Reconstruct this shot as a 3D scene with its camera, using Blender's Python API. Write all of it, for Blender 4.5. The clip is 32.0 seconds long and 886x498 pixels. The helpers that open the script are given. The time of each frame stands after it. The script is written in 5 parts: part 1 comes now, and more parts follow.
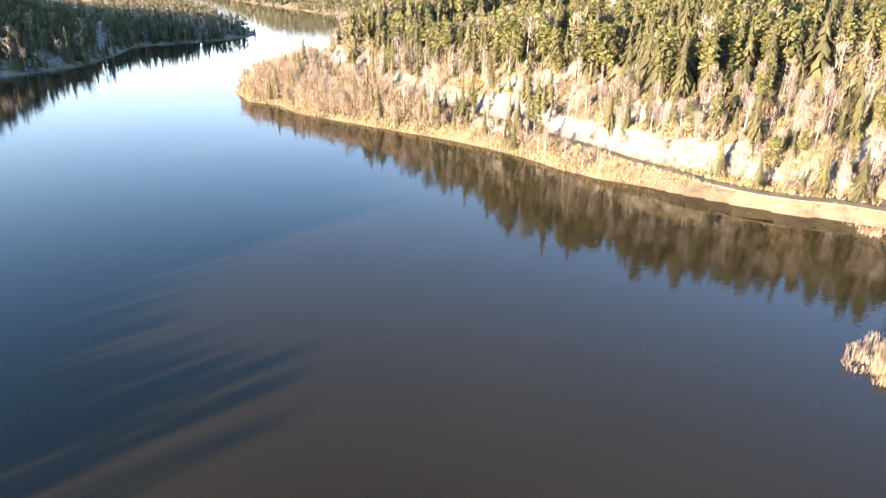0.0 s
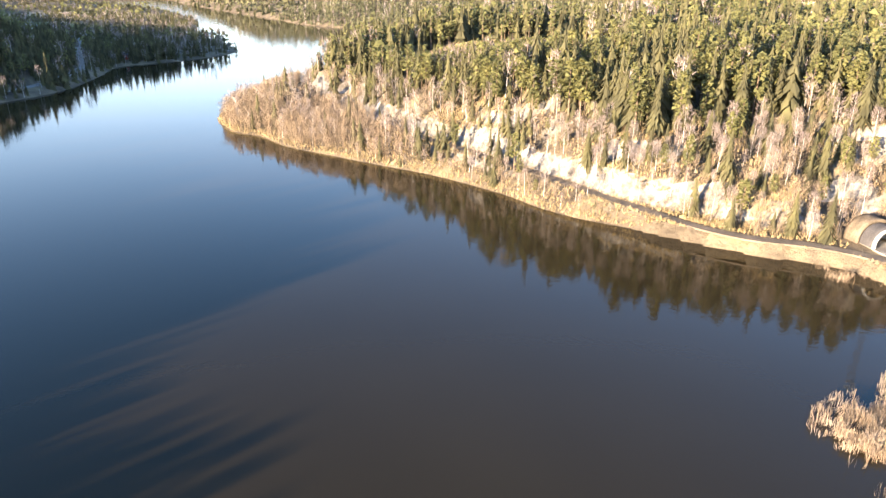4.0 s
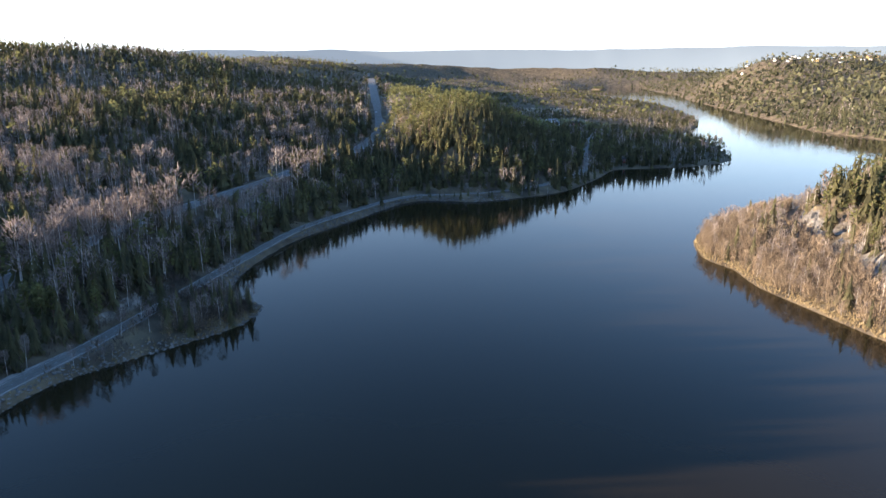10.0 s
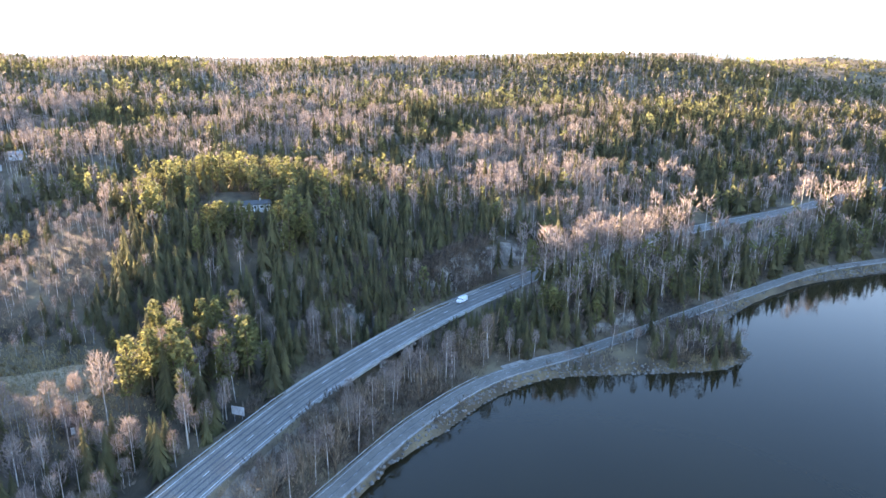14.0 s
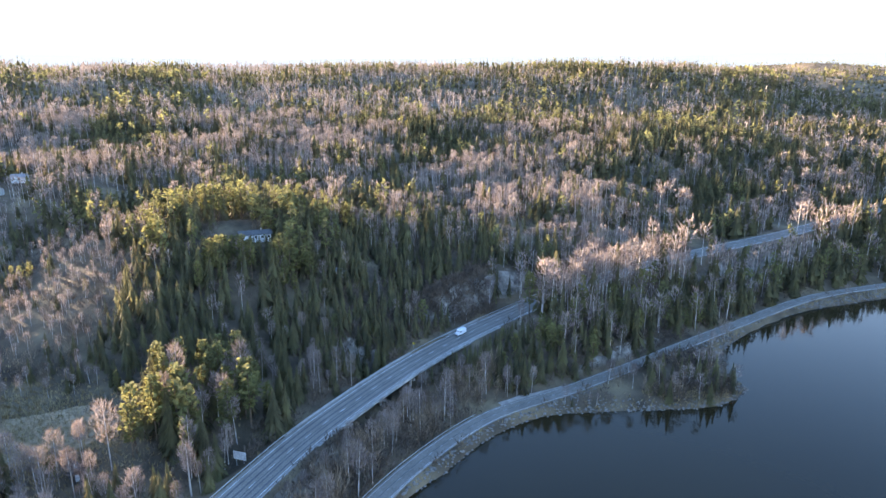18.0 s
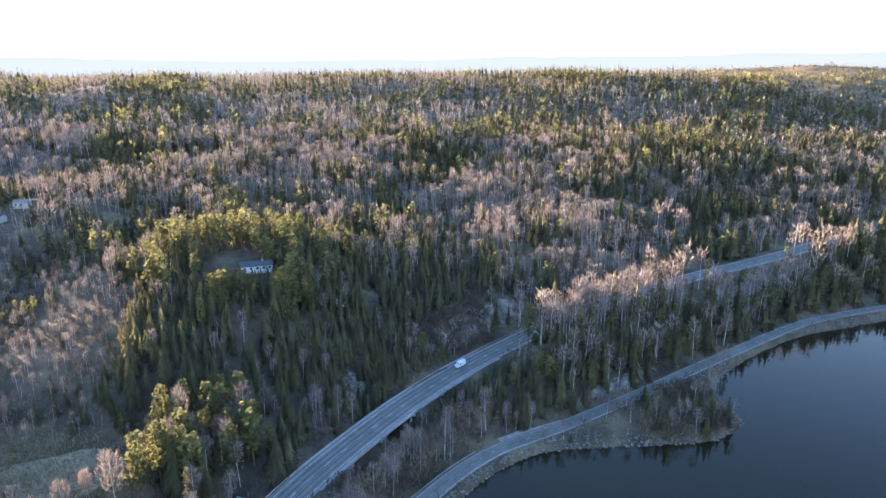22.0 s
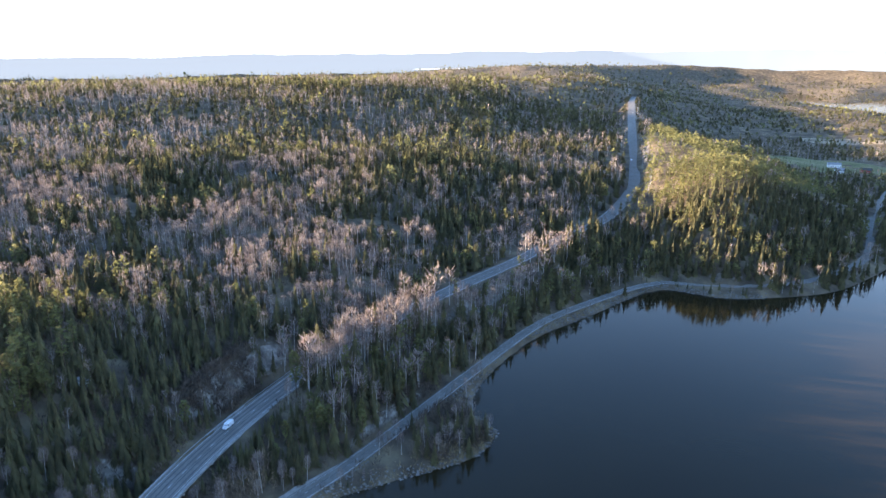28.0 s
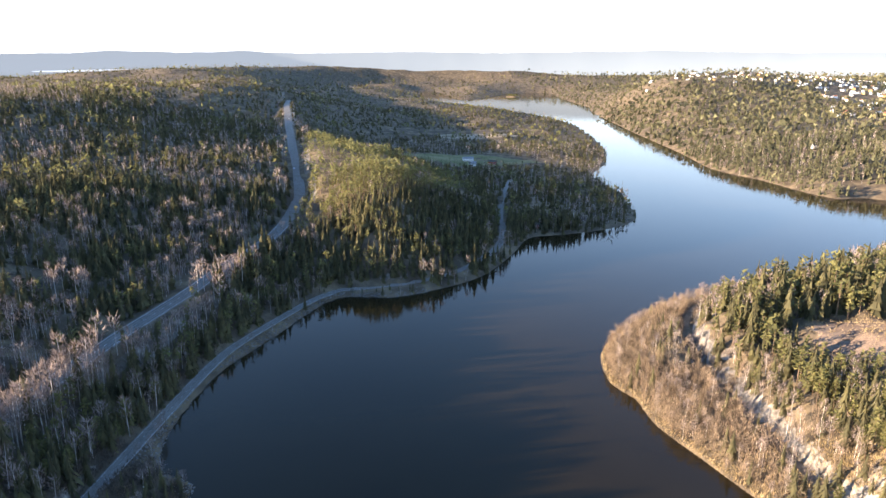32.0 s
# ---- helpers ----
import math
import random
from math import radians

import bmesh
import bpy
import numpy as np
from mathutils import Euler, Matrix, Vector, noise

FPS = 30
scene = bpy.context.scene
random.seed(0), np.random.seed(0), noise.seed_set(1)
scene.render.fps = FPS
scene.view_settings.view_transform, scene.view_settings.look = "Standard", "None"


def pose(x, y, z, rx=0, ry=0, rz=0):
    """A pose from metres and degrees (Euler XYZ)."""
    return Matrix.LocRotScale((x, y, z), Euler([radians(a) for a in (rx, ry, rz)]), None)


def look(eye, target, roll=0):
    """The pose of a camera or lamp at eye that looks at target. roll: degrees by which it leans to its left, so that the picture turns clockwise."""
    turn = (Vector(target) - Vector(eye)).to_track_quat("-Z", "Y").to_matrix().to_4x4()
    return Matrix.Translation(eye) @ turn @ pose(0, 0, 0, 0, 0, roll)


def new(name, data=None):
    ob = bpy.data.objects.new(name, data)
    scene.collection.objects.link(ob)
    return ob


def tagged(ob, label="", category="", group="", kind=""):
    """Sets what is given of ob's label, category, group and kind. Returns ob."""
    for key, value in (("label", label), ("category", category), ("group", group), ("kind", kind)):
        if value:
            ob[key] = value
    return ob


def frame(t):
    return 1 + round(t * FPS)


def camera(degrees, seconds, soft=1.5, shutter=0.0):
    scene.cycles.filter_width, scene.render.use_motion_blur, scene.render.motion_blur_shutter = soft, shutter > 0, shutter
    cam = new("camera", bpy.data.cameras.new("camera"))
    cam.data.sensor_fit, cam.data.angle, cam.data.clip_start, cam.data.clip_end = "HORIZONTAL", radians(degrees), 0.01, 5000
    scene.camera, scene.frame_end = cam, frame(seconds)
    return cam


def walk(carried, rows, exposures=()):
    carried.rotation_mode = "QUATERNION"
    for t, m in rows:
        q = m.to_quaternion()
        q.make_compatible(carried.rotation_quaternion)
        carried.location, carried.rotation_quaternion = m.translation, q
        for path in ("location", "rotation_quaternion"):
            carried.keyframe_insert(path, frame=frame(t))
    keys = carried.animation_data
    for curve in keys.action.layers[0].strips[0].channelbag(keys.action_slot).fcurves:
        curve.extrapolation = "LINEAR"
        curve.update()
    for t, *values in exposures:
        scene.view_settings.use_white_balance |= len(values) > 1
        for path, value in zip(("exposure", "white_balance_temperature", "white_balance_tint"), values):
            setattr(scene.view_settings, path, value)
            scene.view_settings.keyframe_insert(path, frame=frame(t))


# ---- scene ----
cam = camera(66.1, 32.0, soft=1.5)

# seconds, eye x y z, yaw, pitch, roll
PATH = [
    (0.0, 0.00, -0.00, 58.88, -0.00, -21.83, 0.66),
    (0.5, 0.05, 0.13, 60.50, 0.00, -21.85, 0.60),
    (1.0, 0.11, 0.27, 62.12, 0.01, -21.83, 0.49),
    (1.5, 0.17, 0.41, 63.75, 0.00, -21.84, 0.48),
    (2.0, 0.26, 0.55, 65.37, 0.00, -21.80, 0.43),
    (2.5, 0.39, 0.69, 66.99, 0.03, -21.78, 0.38),
    (4.5, 1.12, 1.22, 73.42, -3.12, -21.65, 0.12),
    (5.0, 1.31, 1.39, 75.00, -6.33, -21.62, 0.08),
    (5.5, 1.48, 1.57, 76.55, -10.61, -21.59, 0.04),
    (6.0, 1.63, 1.74, 78.11, -13.38, -21.59, -0.07),
    (6.5, 1.73, 1.86, 79.70, -13.36, -21.59, -0.14),
    (7.0, 1.78, 1.92, 81.32, -13.35, -21.53, -0.18),
    (7.5, 1.80, 1.93, 82.98, -13.37, -19.26, -0.25),
    (8.0, 1.77, 1.92, 84.71, -13.40, -15.77, -0.29),
    (8.5, 1.73, 1.94, 86.51, -11.04, -15.07, -0.45),
    (9.0, 1.69, 2.00, 88.37, 9.75, -14.83, -0.74),
    (9.5, 1.65, 2.09, 90.27, 28.56, -14.81, -0.37),
    (10.0, 1.64, 2.17, 92.17, 38.02, -14.83, -0.10),
    (10.5, 1.67, 2.27, 94.03, 44.39, -14.82, 0.04),
    (11.0, 1.75, 2.40, 95.83, 52.12, -14.98, -0.37),
    (11.5, 1.85, 2.57, 97.59, 60.36, -14.98, -0.26),
    (12.0, 1.98, 2.78, 99.32, 68.89, -15.00, -0.27),
    (12.5, 2.13, 3.02, 101.01, 77.30, -15.01, -0.21),
    (13.0, 2.25, 3.24, 102.67, 80.10, -14.99, -0.02),
    (13.5, 2.34, 3.42, 104.33, 80.12, -14.97, 0.04),
    (14.0, 2.38, 3.53, 106.01, 80.14, -15.02, 0.08),
    (14.5, 2.36, 3.59, 107.74, 80.16, -15.02, 0.14),
    (16.5, 2.08, 3.65, 114.84, 80.09, -15.07, 0.29),
    (17.0, 2.00, 3.65, 116.62, 80.08, -15.08, 0.27),
    (17.5, 1.91, 3.63, 118.42, 80.07, -15.07, 0.28),
    (18.0, 1.82, 3.59, 120.22, 80.06, -15.06, 0.28),
    (18.5, 1.73, 3.55, 122.02, 80.05, -15.09, 0.27),
    (19.0, 1.62, 3.51, 123.82, 80.04, -15.09, 0.28),
    (19.5, 1.51, 3.49, 125.63, 80.03, -15.08, 0.26),
    (20.0, 1.39, 3.49, 127.44, 80.02, -15.10, 0.22),
    (20.5, 1.28, 3.50, 129.27, 80.02, -15.11, 0.21),
    (21.0, 1.17, 3.53, 131.11, 80.01, -15.13, 0.17),
    (21.5, 1.10, 3.58, 132.95, 80.01, -15.14, 0.13),
    (22.0, 1.07, 3.64, 134.81, 80.01, -15.13, 0.10),
    (22.5, 1.07, 3.71, 136.68, 79.99, -15.17, 0.07),
    (23.0, 1.08, 3.79, 138.55, 79.98, -15.18, -0.02),
    (23.5, 1.06, 3.87, 140.42, 79.98, -15.21, -0.12),
    (24.0, 1.02, 3.93, 142.28, 79.97, -15.22, -0.20),
    (24.5, 0.93, 3.98, 144.14, 79.95, -15.23, -0.27),
    (26.5, 0.44, 4.06, 151.52, 79.21, -15.37, -0.25),
    (27.0, 0.29, 4.10, 153.33, 74.21, -15.43, -0.24),
    (27.5, 0.16, 4.16, 155.11, 65.30, -15.48, -0.17),
    (28.0, 0.04, 4.24, 156.84, 59.03, -15.56, -0.02),
    (28.5, -0.06, 4.36, 158.53, 54.33, -15.58, -0.04),
    (29.0, -0.17, 4.51, 160.18, 49.51, -15.62, 0.19),
    (29.5, -0.32, 4.69, 161.80, 44.79, -15.61, 0.17),
    (30.0, -0.48, 4.87, 163.39, 40.03, -15.62, 0.13),
    (30.5, -0.64, 5.04, 164.98, 36.89, -15.63, 0.15),
    (31.0, -0.79, 5.19, 166.58, 34.69, -15.62, 0.12),
    (31.5, -0.92, 5.34, 168.18, 32.52, -15.62, 0.13),
    (32.0, -1.04, 5.47, 169.79, 31.13, -15.62, 0.13),
]


def aim(x, y, z, yaw, pitch, roll):
    a, b = radians(yaw), radians(pitch)
    way = Vector((-math.sin(a) * math.cos(b), math.cos(a) * math.cos(b), math.sin(b)))
    eye = Vector((x, y, z))
    return look(eye, eye + way, roll)


EXPOSURES = [
    (0.0, 3.25, 6550, 10), (5.0, 2.98, 6500, 11), (7.5, 2.75, 6450, 12), (8.4, 2.2, 6300, 13), (9.0, 1.8, 6100, 16), (10.0, 2.25, 6150, 11),
    (11.5, 3.08, 6700, 15), (13.0, 3.86, 7150, 16), (19.0, 3.54, 6800, 15), (26.5, 3.2, 6650, 15), (28.0, 3.1, 6500, 14), (30.0, 2.88, 6600, 14), (32.0, 2.62, 6600, 14),
]
walk(cam, [(r[0], aim(*r[1:])) for r in PATH], EXPOSURES)

# ---- light: a low sun over the south-western ridge, clear sky ----
SUN_FROM = Vector((-0.74, -0.67, 0.0)).normalized()
SUN_ELEV = radians(9.0)
world = bpy.data.worlds.new("sky")
scene.world = world
world.use_nodes = True
wn = world.node_tree.nodes
sky = wn.new("ShaderNodeTexSky")
sky.sky_type = "NISHITA"
sky.sun_disc = False
sky.sun_elevation = SUN_ELEV
sky.sun_rotation = math.atan2(SUN_FROM.x, SUN_FROM.y)
sky.air_density, sky.dust_density, sky.ozone_density = 0.9, 0.2, 3.5
wn["Background"].inputs["Strength"].default_value = 0.114
# pale haze that thickens evenly towards the whole horizon
along = wn.new("ShaderNodeTexCoord")
level = wn.new("ShaderNodeSeparateXYZ")
world.node_tree.links.new(along.outputs["Generated"], level.inputs[0])
flat = wn.new("ShaderNodeMath")
flat.operation = "ABSOLUTE"
world.node_tree.links.new(level.outputs[2], flat.inputs[0])
rest = wn.new("ShaderNodeMath")
rest.operation, rest.inputs[0].default_value = "SUBTRACT", 1.0
world.node_tree.links.new(flat.outputs[0], rest.inputs[1])
thick = wn.new("ShaderNodeMath")
thick.operation, thick.inputs[1].default_value = "POWER", 6.6
world.node_tree.links.new(rest.outputs[0], thick.inputs[0])
veil = wn.new("ShaderNodeMix")
veil.data_type = "RGBA"
veil.inputs[7].default_value = (4.3, 4.4, 4.5, 1)
world.node_tree.links.new(thick.outputs[0], veil.inputs[0])
world.node_tree.links.new(sky.outputs[0], veil.inputs[6])
world.node_tree.links.new(veil.outputs[2], wn["Background"].inputs["Color"])
sun = bpy.data.lights.new("sun", "SUN")
sun.energy, sun.angle, sun.color = 5.0, radians(0.6), (1.0, 0.80, 0.57)
sun_lamp = new("sun", sun)
to_sun = SUN_FROM * math.cos(SUN_ELEV) + Vector((0, 0, math.sin(SUN_ELEV)))
sun_lamp.matrix_world = look(Vector((0, 0, 300)) + to_sun * 100, (0, 0, 300))


# ---- materials ----
def material(name, rough=0.9, spec=0.2):
    m = bpy.data.materials.new(name)
    m.use_nodes = True
    b = m.node_tree.nodes["Principled BSDF"]
    b.inputs["Roughness"].default_value = rough
    b.inputs["Specular IOR Level"].default_value = spec
    return m, m.node_tree, b


def node(tree, kind, **kw):
    n = tree.nodes.new(kind)
    for k, v in kw.items():
        n.inputs[k.replace("_", " ")].default_value = v
    return n


def ramp(tree, fac, stops):
    n = tree.nodes.new("ShaderNodeValToRGB")
    while len(n.color_ramp.elements) < len(stops):
        n.color_ramp.elements.new(0.5)
    for e, (p, c) in zip(n.color_ramp.elements, stops):
        e.position, e.color = p, (*c, 1)
    tree.links.new(fac, n.inputs["Fac"])
    return n.outputs["Color"]


def coords(tree):
    return tree.nodes.new("ShaderNodeNewGeometry").outputs["Position"]


def noise_fac(tree, scale, detail=3.0, rough=0.55):
    n = node(tree, "ShaderNodeTexNoise", Scale=scale, Detail=detail, Roughness=rough)
    tree.links.new(coords(tree), n.inputs["Vector"])
    return n.outputs["Fac"]


def mix(tree, fac, a, b, blend="MIX"):
    n = tree.nodes.new("ShaderNodeMix")
    n.data_type, n.blend_type = "RGBA", blend
    for sock, val in ((n.inputs[0], fac), (n.inputs[6], a), (n.inputs[7], b)):
        if isinstance(val, bpy.types.NodeSocket):
            tree.links.new(val, sock)
        else:
            sock.default_value = val if isinstance(val, (int, float)) else (*val, 1)
    return n.outputs[2]


def bump(tree, bsdf, height, strength, dist):
    n = node(tree, "ShaderNodeBump", Strength=strength, Distance=dist)
    tree.links.new(height, n.inputs["Height"])
    tree.links.new(n.outputs[0], bsdf.inputs["Normal"])


def mottled(name, scales, stops, rough=0.9, spec=0.2, bumps=None):
    """A surface of two noises: a coarse one through the ramp, a fine one that lightens and darkens it."""
    m, t, b = material(name, rough, spec)
    big = ramp(t, noise_fac(t, scales[0], 4), stops)
    fine = ramp(t, noise_fac(t, scales[1], 3, 0.6), [(0.3, (0.62, 0.62, 0.62)), (0.7, (1.25, 1.25, 1.25))])
    t.links.new(mix(t, 1.0, big, fine, "MULTIPLY"), b.inputs["Base Color"])
    if bumps:
        bump(t, b, noise_fac(t, bumps[0], 4), bumps[1], bumps[2])
    return m


def foliage(name, a, b_, c, scale=0.16, soft=0.0, low=0.6):
    """Needles or twigs, each tree tinted a little apart."""
    m, t, b = material(name, 0.85, 0.1)
    base = ramp(t, noise_fac(t, scale, 2), [(0.3, a), (0.5, b_), (0.72, c)])
    isl = t.nodes.new("ShaderNodeNewGeometry").outputs["Random Per Island"]
    vary = ramp(t, isl, [(0.0, (low, low, low)), (1.0, (1.95 - low, 1.95 - low, 1.95 - low))])
    t.links.new(mix(t, 1.0, base, vary, "MULTIPLY"), b.inputs["Base Color"])
    if soft:
        b.inputs["Subsurface Weight"].default_value = 0.0
        tr = t.nodes.new("ShaderNodeBsdfTranslucent")
        t.links.new(base, tr.inputs["Color"])
        ms = t.nodes.new("ShaderNodeMixShader")
        ms.inputs[0].default_value = soft
        t.links.new(b.outputs[0], ms.inputs[1])
        t.links.new(tr.outputs[0], ms.inputs[2])
        t.links.new(ms.outputs[0], t.nodes["Material Output"].inputs["Surface"])
    return m


M_SPRUCE = foliage("spruce_needles", (0.066, 0.062, 0.037), (0.110, 0.101, 0.054), (0.158, 0.143, 0.067), 0.12, 0.42, 0.8)
M_PINE = foliage("pine_needles", (0.095, 0.096, 0.046), (0.150, 0.145, 0.060), (0.205, 0.19, 0.074), 0.12, 0.42, 0.8)
M_BIRCH = foliage("bare_birch_twigs", (0.15, 0.119, 0.107), (0.215, 0.171, 0.152), (0.295, 0.235, 0.204), 0.12, 0.2)
M_ALDER = foliage("bare_alder_twigs", (0.14, 0.105, 0.075), (0.20, 0.15, 0.104), (0.27, 0.20, 0.137), 0.12)
M_BRUSH = foliage("bare_brush_twigs", (0.07, 0.055, 0.045), (0.11, 0.086, 0.068), (0.16, 0.125, 0.094), 0.12)
M_BARK = mottled("grey_bark", (0.5, 4.0), [(0.3, (0.08, 0.06, 0.045)), (0.7, (0.2, 0.14, 0.09))])
M_WHITEBARK = mottled("birch_bark", (0.4, 3.0), [(0.35, (0.24, 0.21, 0.185)), (0.6, (0.52, 0.475, 0.425))])
# needle colour dulled to stand in for haze over the far bank
M_FARHAZE = foliage("hazed_far_needles", (0.06, 0.06, 0.035), (0.095, 0.092, 0.052), (0.14, 0.13, 0.072), 0.02, 0.15)
M_REED = foliage("dry_reed", (0.18, 0.13, 0.088), (0.27, 0.204, 0.146), (0.37, 0.29, 0.214), 0.3, 0.2)


def ground_material():
    m, t, b = material("forest_ground", 0.95, 0.1)
    soil = ramp(t, noise_fac(t, 0.06, 5, 0.6), [(0.3, (0.055, 0.044, 0.033)), (0.5, (0.115, 0.09, 0.062)), (0.7, (0.21, 0.162, 0.10))])
    rock = ramp(t, noise_fac(t, 0.25, 6, 0.65), [(0.32, (0.07, 0.062, 0.054)), (0.5, (0.185, 0.165, 0.142)), (0.68, (0.36, 0.32, 0.272))])
    geo = t.nodes.new("ShaderNodeNewGeometry")
    sep = t.nodes.new("ShaderNodeSeparateXYZ")
    t.links.new(geo.outputs["True Normal"], sep.inputs[0])
    wob = node(t, "ShaderNodeMath")
    wob.operation = "MULTIPLY_ADD"
    t.links.new(noise_fac(t, 0.15, 4), wob.inputs[0])
    wob.inputs[1].default_value = 0.30
    t.links.new(sep.outputs[2], wob.inputs[2])
    steep = ramp(t, wob.outputs[0], [(0.82, (1, 1, 1)), (0.935, (0, 0, 0))])
    place = t.nodes.new("ShaderNodeSeparateXYZ")
    t.links.new(geo.outputs["Position"], place.inputs[0])
    above = node(t, "ShaderNodeMapRange")
    above.inputs["From Min"].default_value, above.inputs["From Max"].default_value = 3.6, 5.6
    t.links.new(place.outputs[2], above.inputs["Value"])
    crag = node(t, "ShaderNodeMath")
    crag.operation = "MULTIPLY"
    t.links.new(steep, crag.inputs[0])
    t.links.new(above.outputs[0], crag.inputs[1])
    t.links.new(mix(t, crag.outputs[0], soil, rock), b.inputs["Base Color"])
    bump(t, b, noise_fac(t, 0.5, 6, 0.65), 0.9, 0.8)
    return m


M_GROUND = ground_material()


def water_material():
    m, t, b = material("muddy_lake_water", 0.03, 0.23)
    b.inputs["IOR"].default_value = 1.33
    t.links.new(ramp(t, noise_fac(t, 0.008, 3), [(0.35, (0.0168, 0.0122, 0.0056)), (0.65, (0.0228, 0.0168, 0.0079))]), b.inputs["Base Color"])
    n = node(t, "ShaderNodeTexNoise", Scale=0.9, Detail=2.0, Roughness=0.5)
    t.links.new(coords(t), n.inputs["Vector"])
    bump(t, b, n.outputs["Fac"], 0.05, 0.3)
    return m


M_WATER = water_material()
M_ASPHALT = mottled("worn_asphalt", (0.15, 3.0), [(0.35, (0.165, 0.150, 0.130)), (0.65, (0.21, 0.192, 0.168))], 0.85)
M_GRAVEL = mottled("brown_gravel", (0.2, 3.5), [(0.35, (0.12, 0.095, 0.07)), (0.65, (0.19, 0.15, 0.11))], 1.0, 0.05, (4.0, 0.5, 0.05))
M_PAINT = mottled("road_paint", (0.6, 6.0), [(0.35, (0.33, 0.33, 0.32)), (0.6, (0.55, 0.55, 0.53))], 0.7)
M_CONCRETE = mottled("weathered_concrete", (0.3, 4.0), [(0.35, (0.28, 0.27, 0.25)), (0.65, (0.42, 0.40, 0.37))], 0.9)
M_STEEL = mottled("galvanised_steel", (0.8, 8.0), [(0.35, (0.24, 0.245, 0.25)), (0.65, (0.36, 0.365, 0.37))], 0.45, 0.5)


# ---- plan ----
def curve_points(ctrl, step):
    """A smooth line through the control points, with points about step apart."""
    p = np.array(ctrl, float)
    q = np.vstack([2 * p[0] - p[1], p, 2 * p[-1] - p[-2]])
    out = []
    for i in range(len(p) - 1):
        a, b, c, d = q[i:i + 4]
        n = max(2, int(np.linalg.norm(c - b) / step))
        for s in np.linspace(0, 1, n, endpoint=False):
            out.append(0.5 * (2 * b + (c - a) * s + (2 * a - 5 * b + 4 * c - d) * s * s + (3 * b - a - 3 * c + d) * s ** 3))
    out.append(p[-1])
    return np.array(out)


WEST_SHORE = [(-146, 5), (-165, 19), (-179, 36), (-195, 52), (-207, 75), (-207, 96), (-205, 121), (-204, 142), (-215, 161), (-232, 160), (-250, 172),
              (-270, 200), (-289, 240), (-299, 290), (-311, 346), (-310, 374), (-280, 391), (-262, 419), (-246, 470), (-252, 540), (-263, 605), (-239, 634),
              (-208, 684), (-199, 750), (-250, 871)]
RIVER_WEST = [(-337, 1003), (-366, 1160), (-476, 1439), (-716, 1855), (-1044, 2167), (-1324, 2345), (-1572, 2492), (-2000, 3080)]
FAR_BANK = [(-2050, 3240), (-1780, 2960), (-1556, 2660), (-1432, 2590), (-1470, 2900), (-1545, 3250), (-1400, 3350), (-1089, 2810), (-870, 2470), (-754, 2203), (-496, 1712), (-288, 1340), (-193, 1157), (-118, 1092), (-68, 1033), (-12, 985), (17, 1014), (60, 1000),
            (180, 960), (280, 880), (330, 790)]
PENINSULA_SHORE = [(300, 720), (200, 690), (90, 650), (0, 610), (-55, 560), (-92, 500), (-110, 440), (-115, 381), (-97, 341), (-81, 331), (-64, 309), (-40, 291), (-20, 276), (0, 262), (16, 247),
                   (30, 231), (38, 219), (50, 207), (64, 198), (83, 183), (97, 174), (107, 170), (115, 163), (119, 150), (124, 133), (128, 119), (127, 100)]
SOUTH_SHORE = [(118, 78), (98, 55), (60, 18), (20, -12), (-40, -30), (-95, -28), (-128, -12)]
WEST_LINE = curve_points(WEST_SHORE, 8)
SHORE = np.vstack([WEST_LINE, curve_points(RIVER_WEST, 60), curve_points(FAR_BANK, 40), curve_points(PENINSULA_SHORE, 8), curve_points(SOUTH_SHORE, 10)])

MAIN_ROAD = [(-1334, 1403, 62), (-1060, 1108, 72), (-950, 994, 72), (-830, 870, 65), (-707, 746, 55), (-585, 622, 42), (-497, 533, 31), (-428, 436, 26), (-399, 375, 24), (-385, 333, 23), (-367, 288, 21), (-353, 250, 20), (-339, 211, 19),
             (-314, 153, 17.5), (-299, 120, 15.4), (-280.4, 89.6, 13.2), (-257.2, 58, 11.8), (-232.2, 31.8, 11.4), (-206.9, 10.1, 11.3), (-184.1, -7.1, 11.2), (-156.5, -24, 11.0), (-140.4, -33, 11.0),
             (-90, -62, 10), (-30, -85, 9), (40, -80, 8), (100, -45, 7), (130, 20, 6), (135, 70, 4.6), (133.5, 112, 4.5), (132, 128, 4.5), (130, 141.5, 4.5), (127.2, 156.5, 4.5), (124.5, 168.5, 4.5), (119, 200, 4.5)]
LAKE_ROAD = [(-110, -22, 3), (-128, -14, 2.8), (-145, -1, 2.5), (-158, 9, 2.5), (-172, 20, 2.5), (-184, 31, 2.5), (-197, 45, 2.5), (-207, 59, 2.5), (-214, 75, 2.5), (-220, 90, 2.5), (-232, 115, 2.5),
             (-250, 150, 2.5), (-270, 189, 2.5), (-300, 252, 2.5), (-312, 303, 2.5), (-319, 352, 2.5), (-316, 383, 2.5), (-297, 400, 2.5), (-275, 430, 3), (-262, 475, 4), (-268, 545, 5),
             (-290, 600, 6), (-323, 659, 6), (-376, 781, 8), (-400, 845, 10)]
SHORE_ROAD = [(131, 138, 4.4), (125, 153, 4.2), (118, 164.5, 4), (106.5, 173.3, 4), (91, 179.5, 4), (77.3, 191.6, 4.2), (68, 203.8, 4.6), (59, 214.8, 5), (49, 230, 5.5), (34, 248, 6.5), (18, 268, 7.5), (3, 285, 8),
              (-11, 305, 8), (-25, 325, 8), (-45, 353, 8), (-62, 383, 8), (-74, 415, 8), (-79, 464, 8), (-60, 520, 10)]


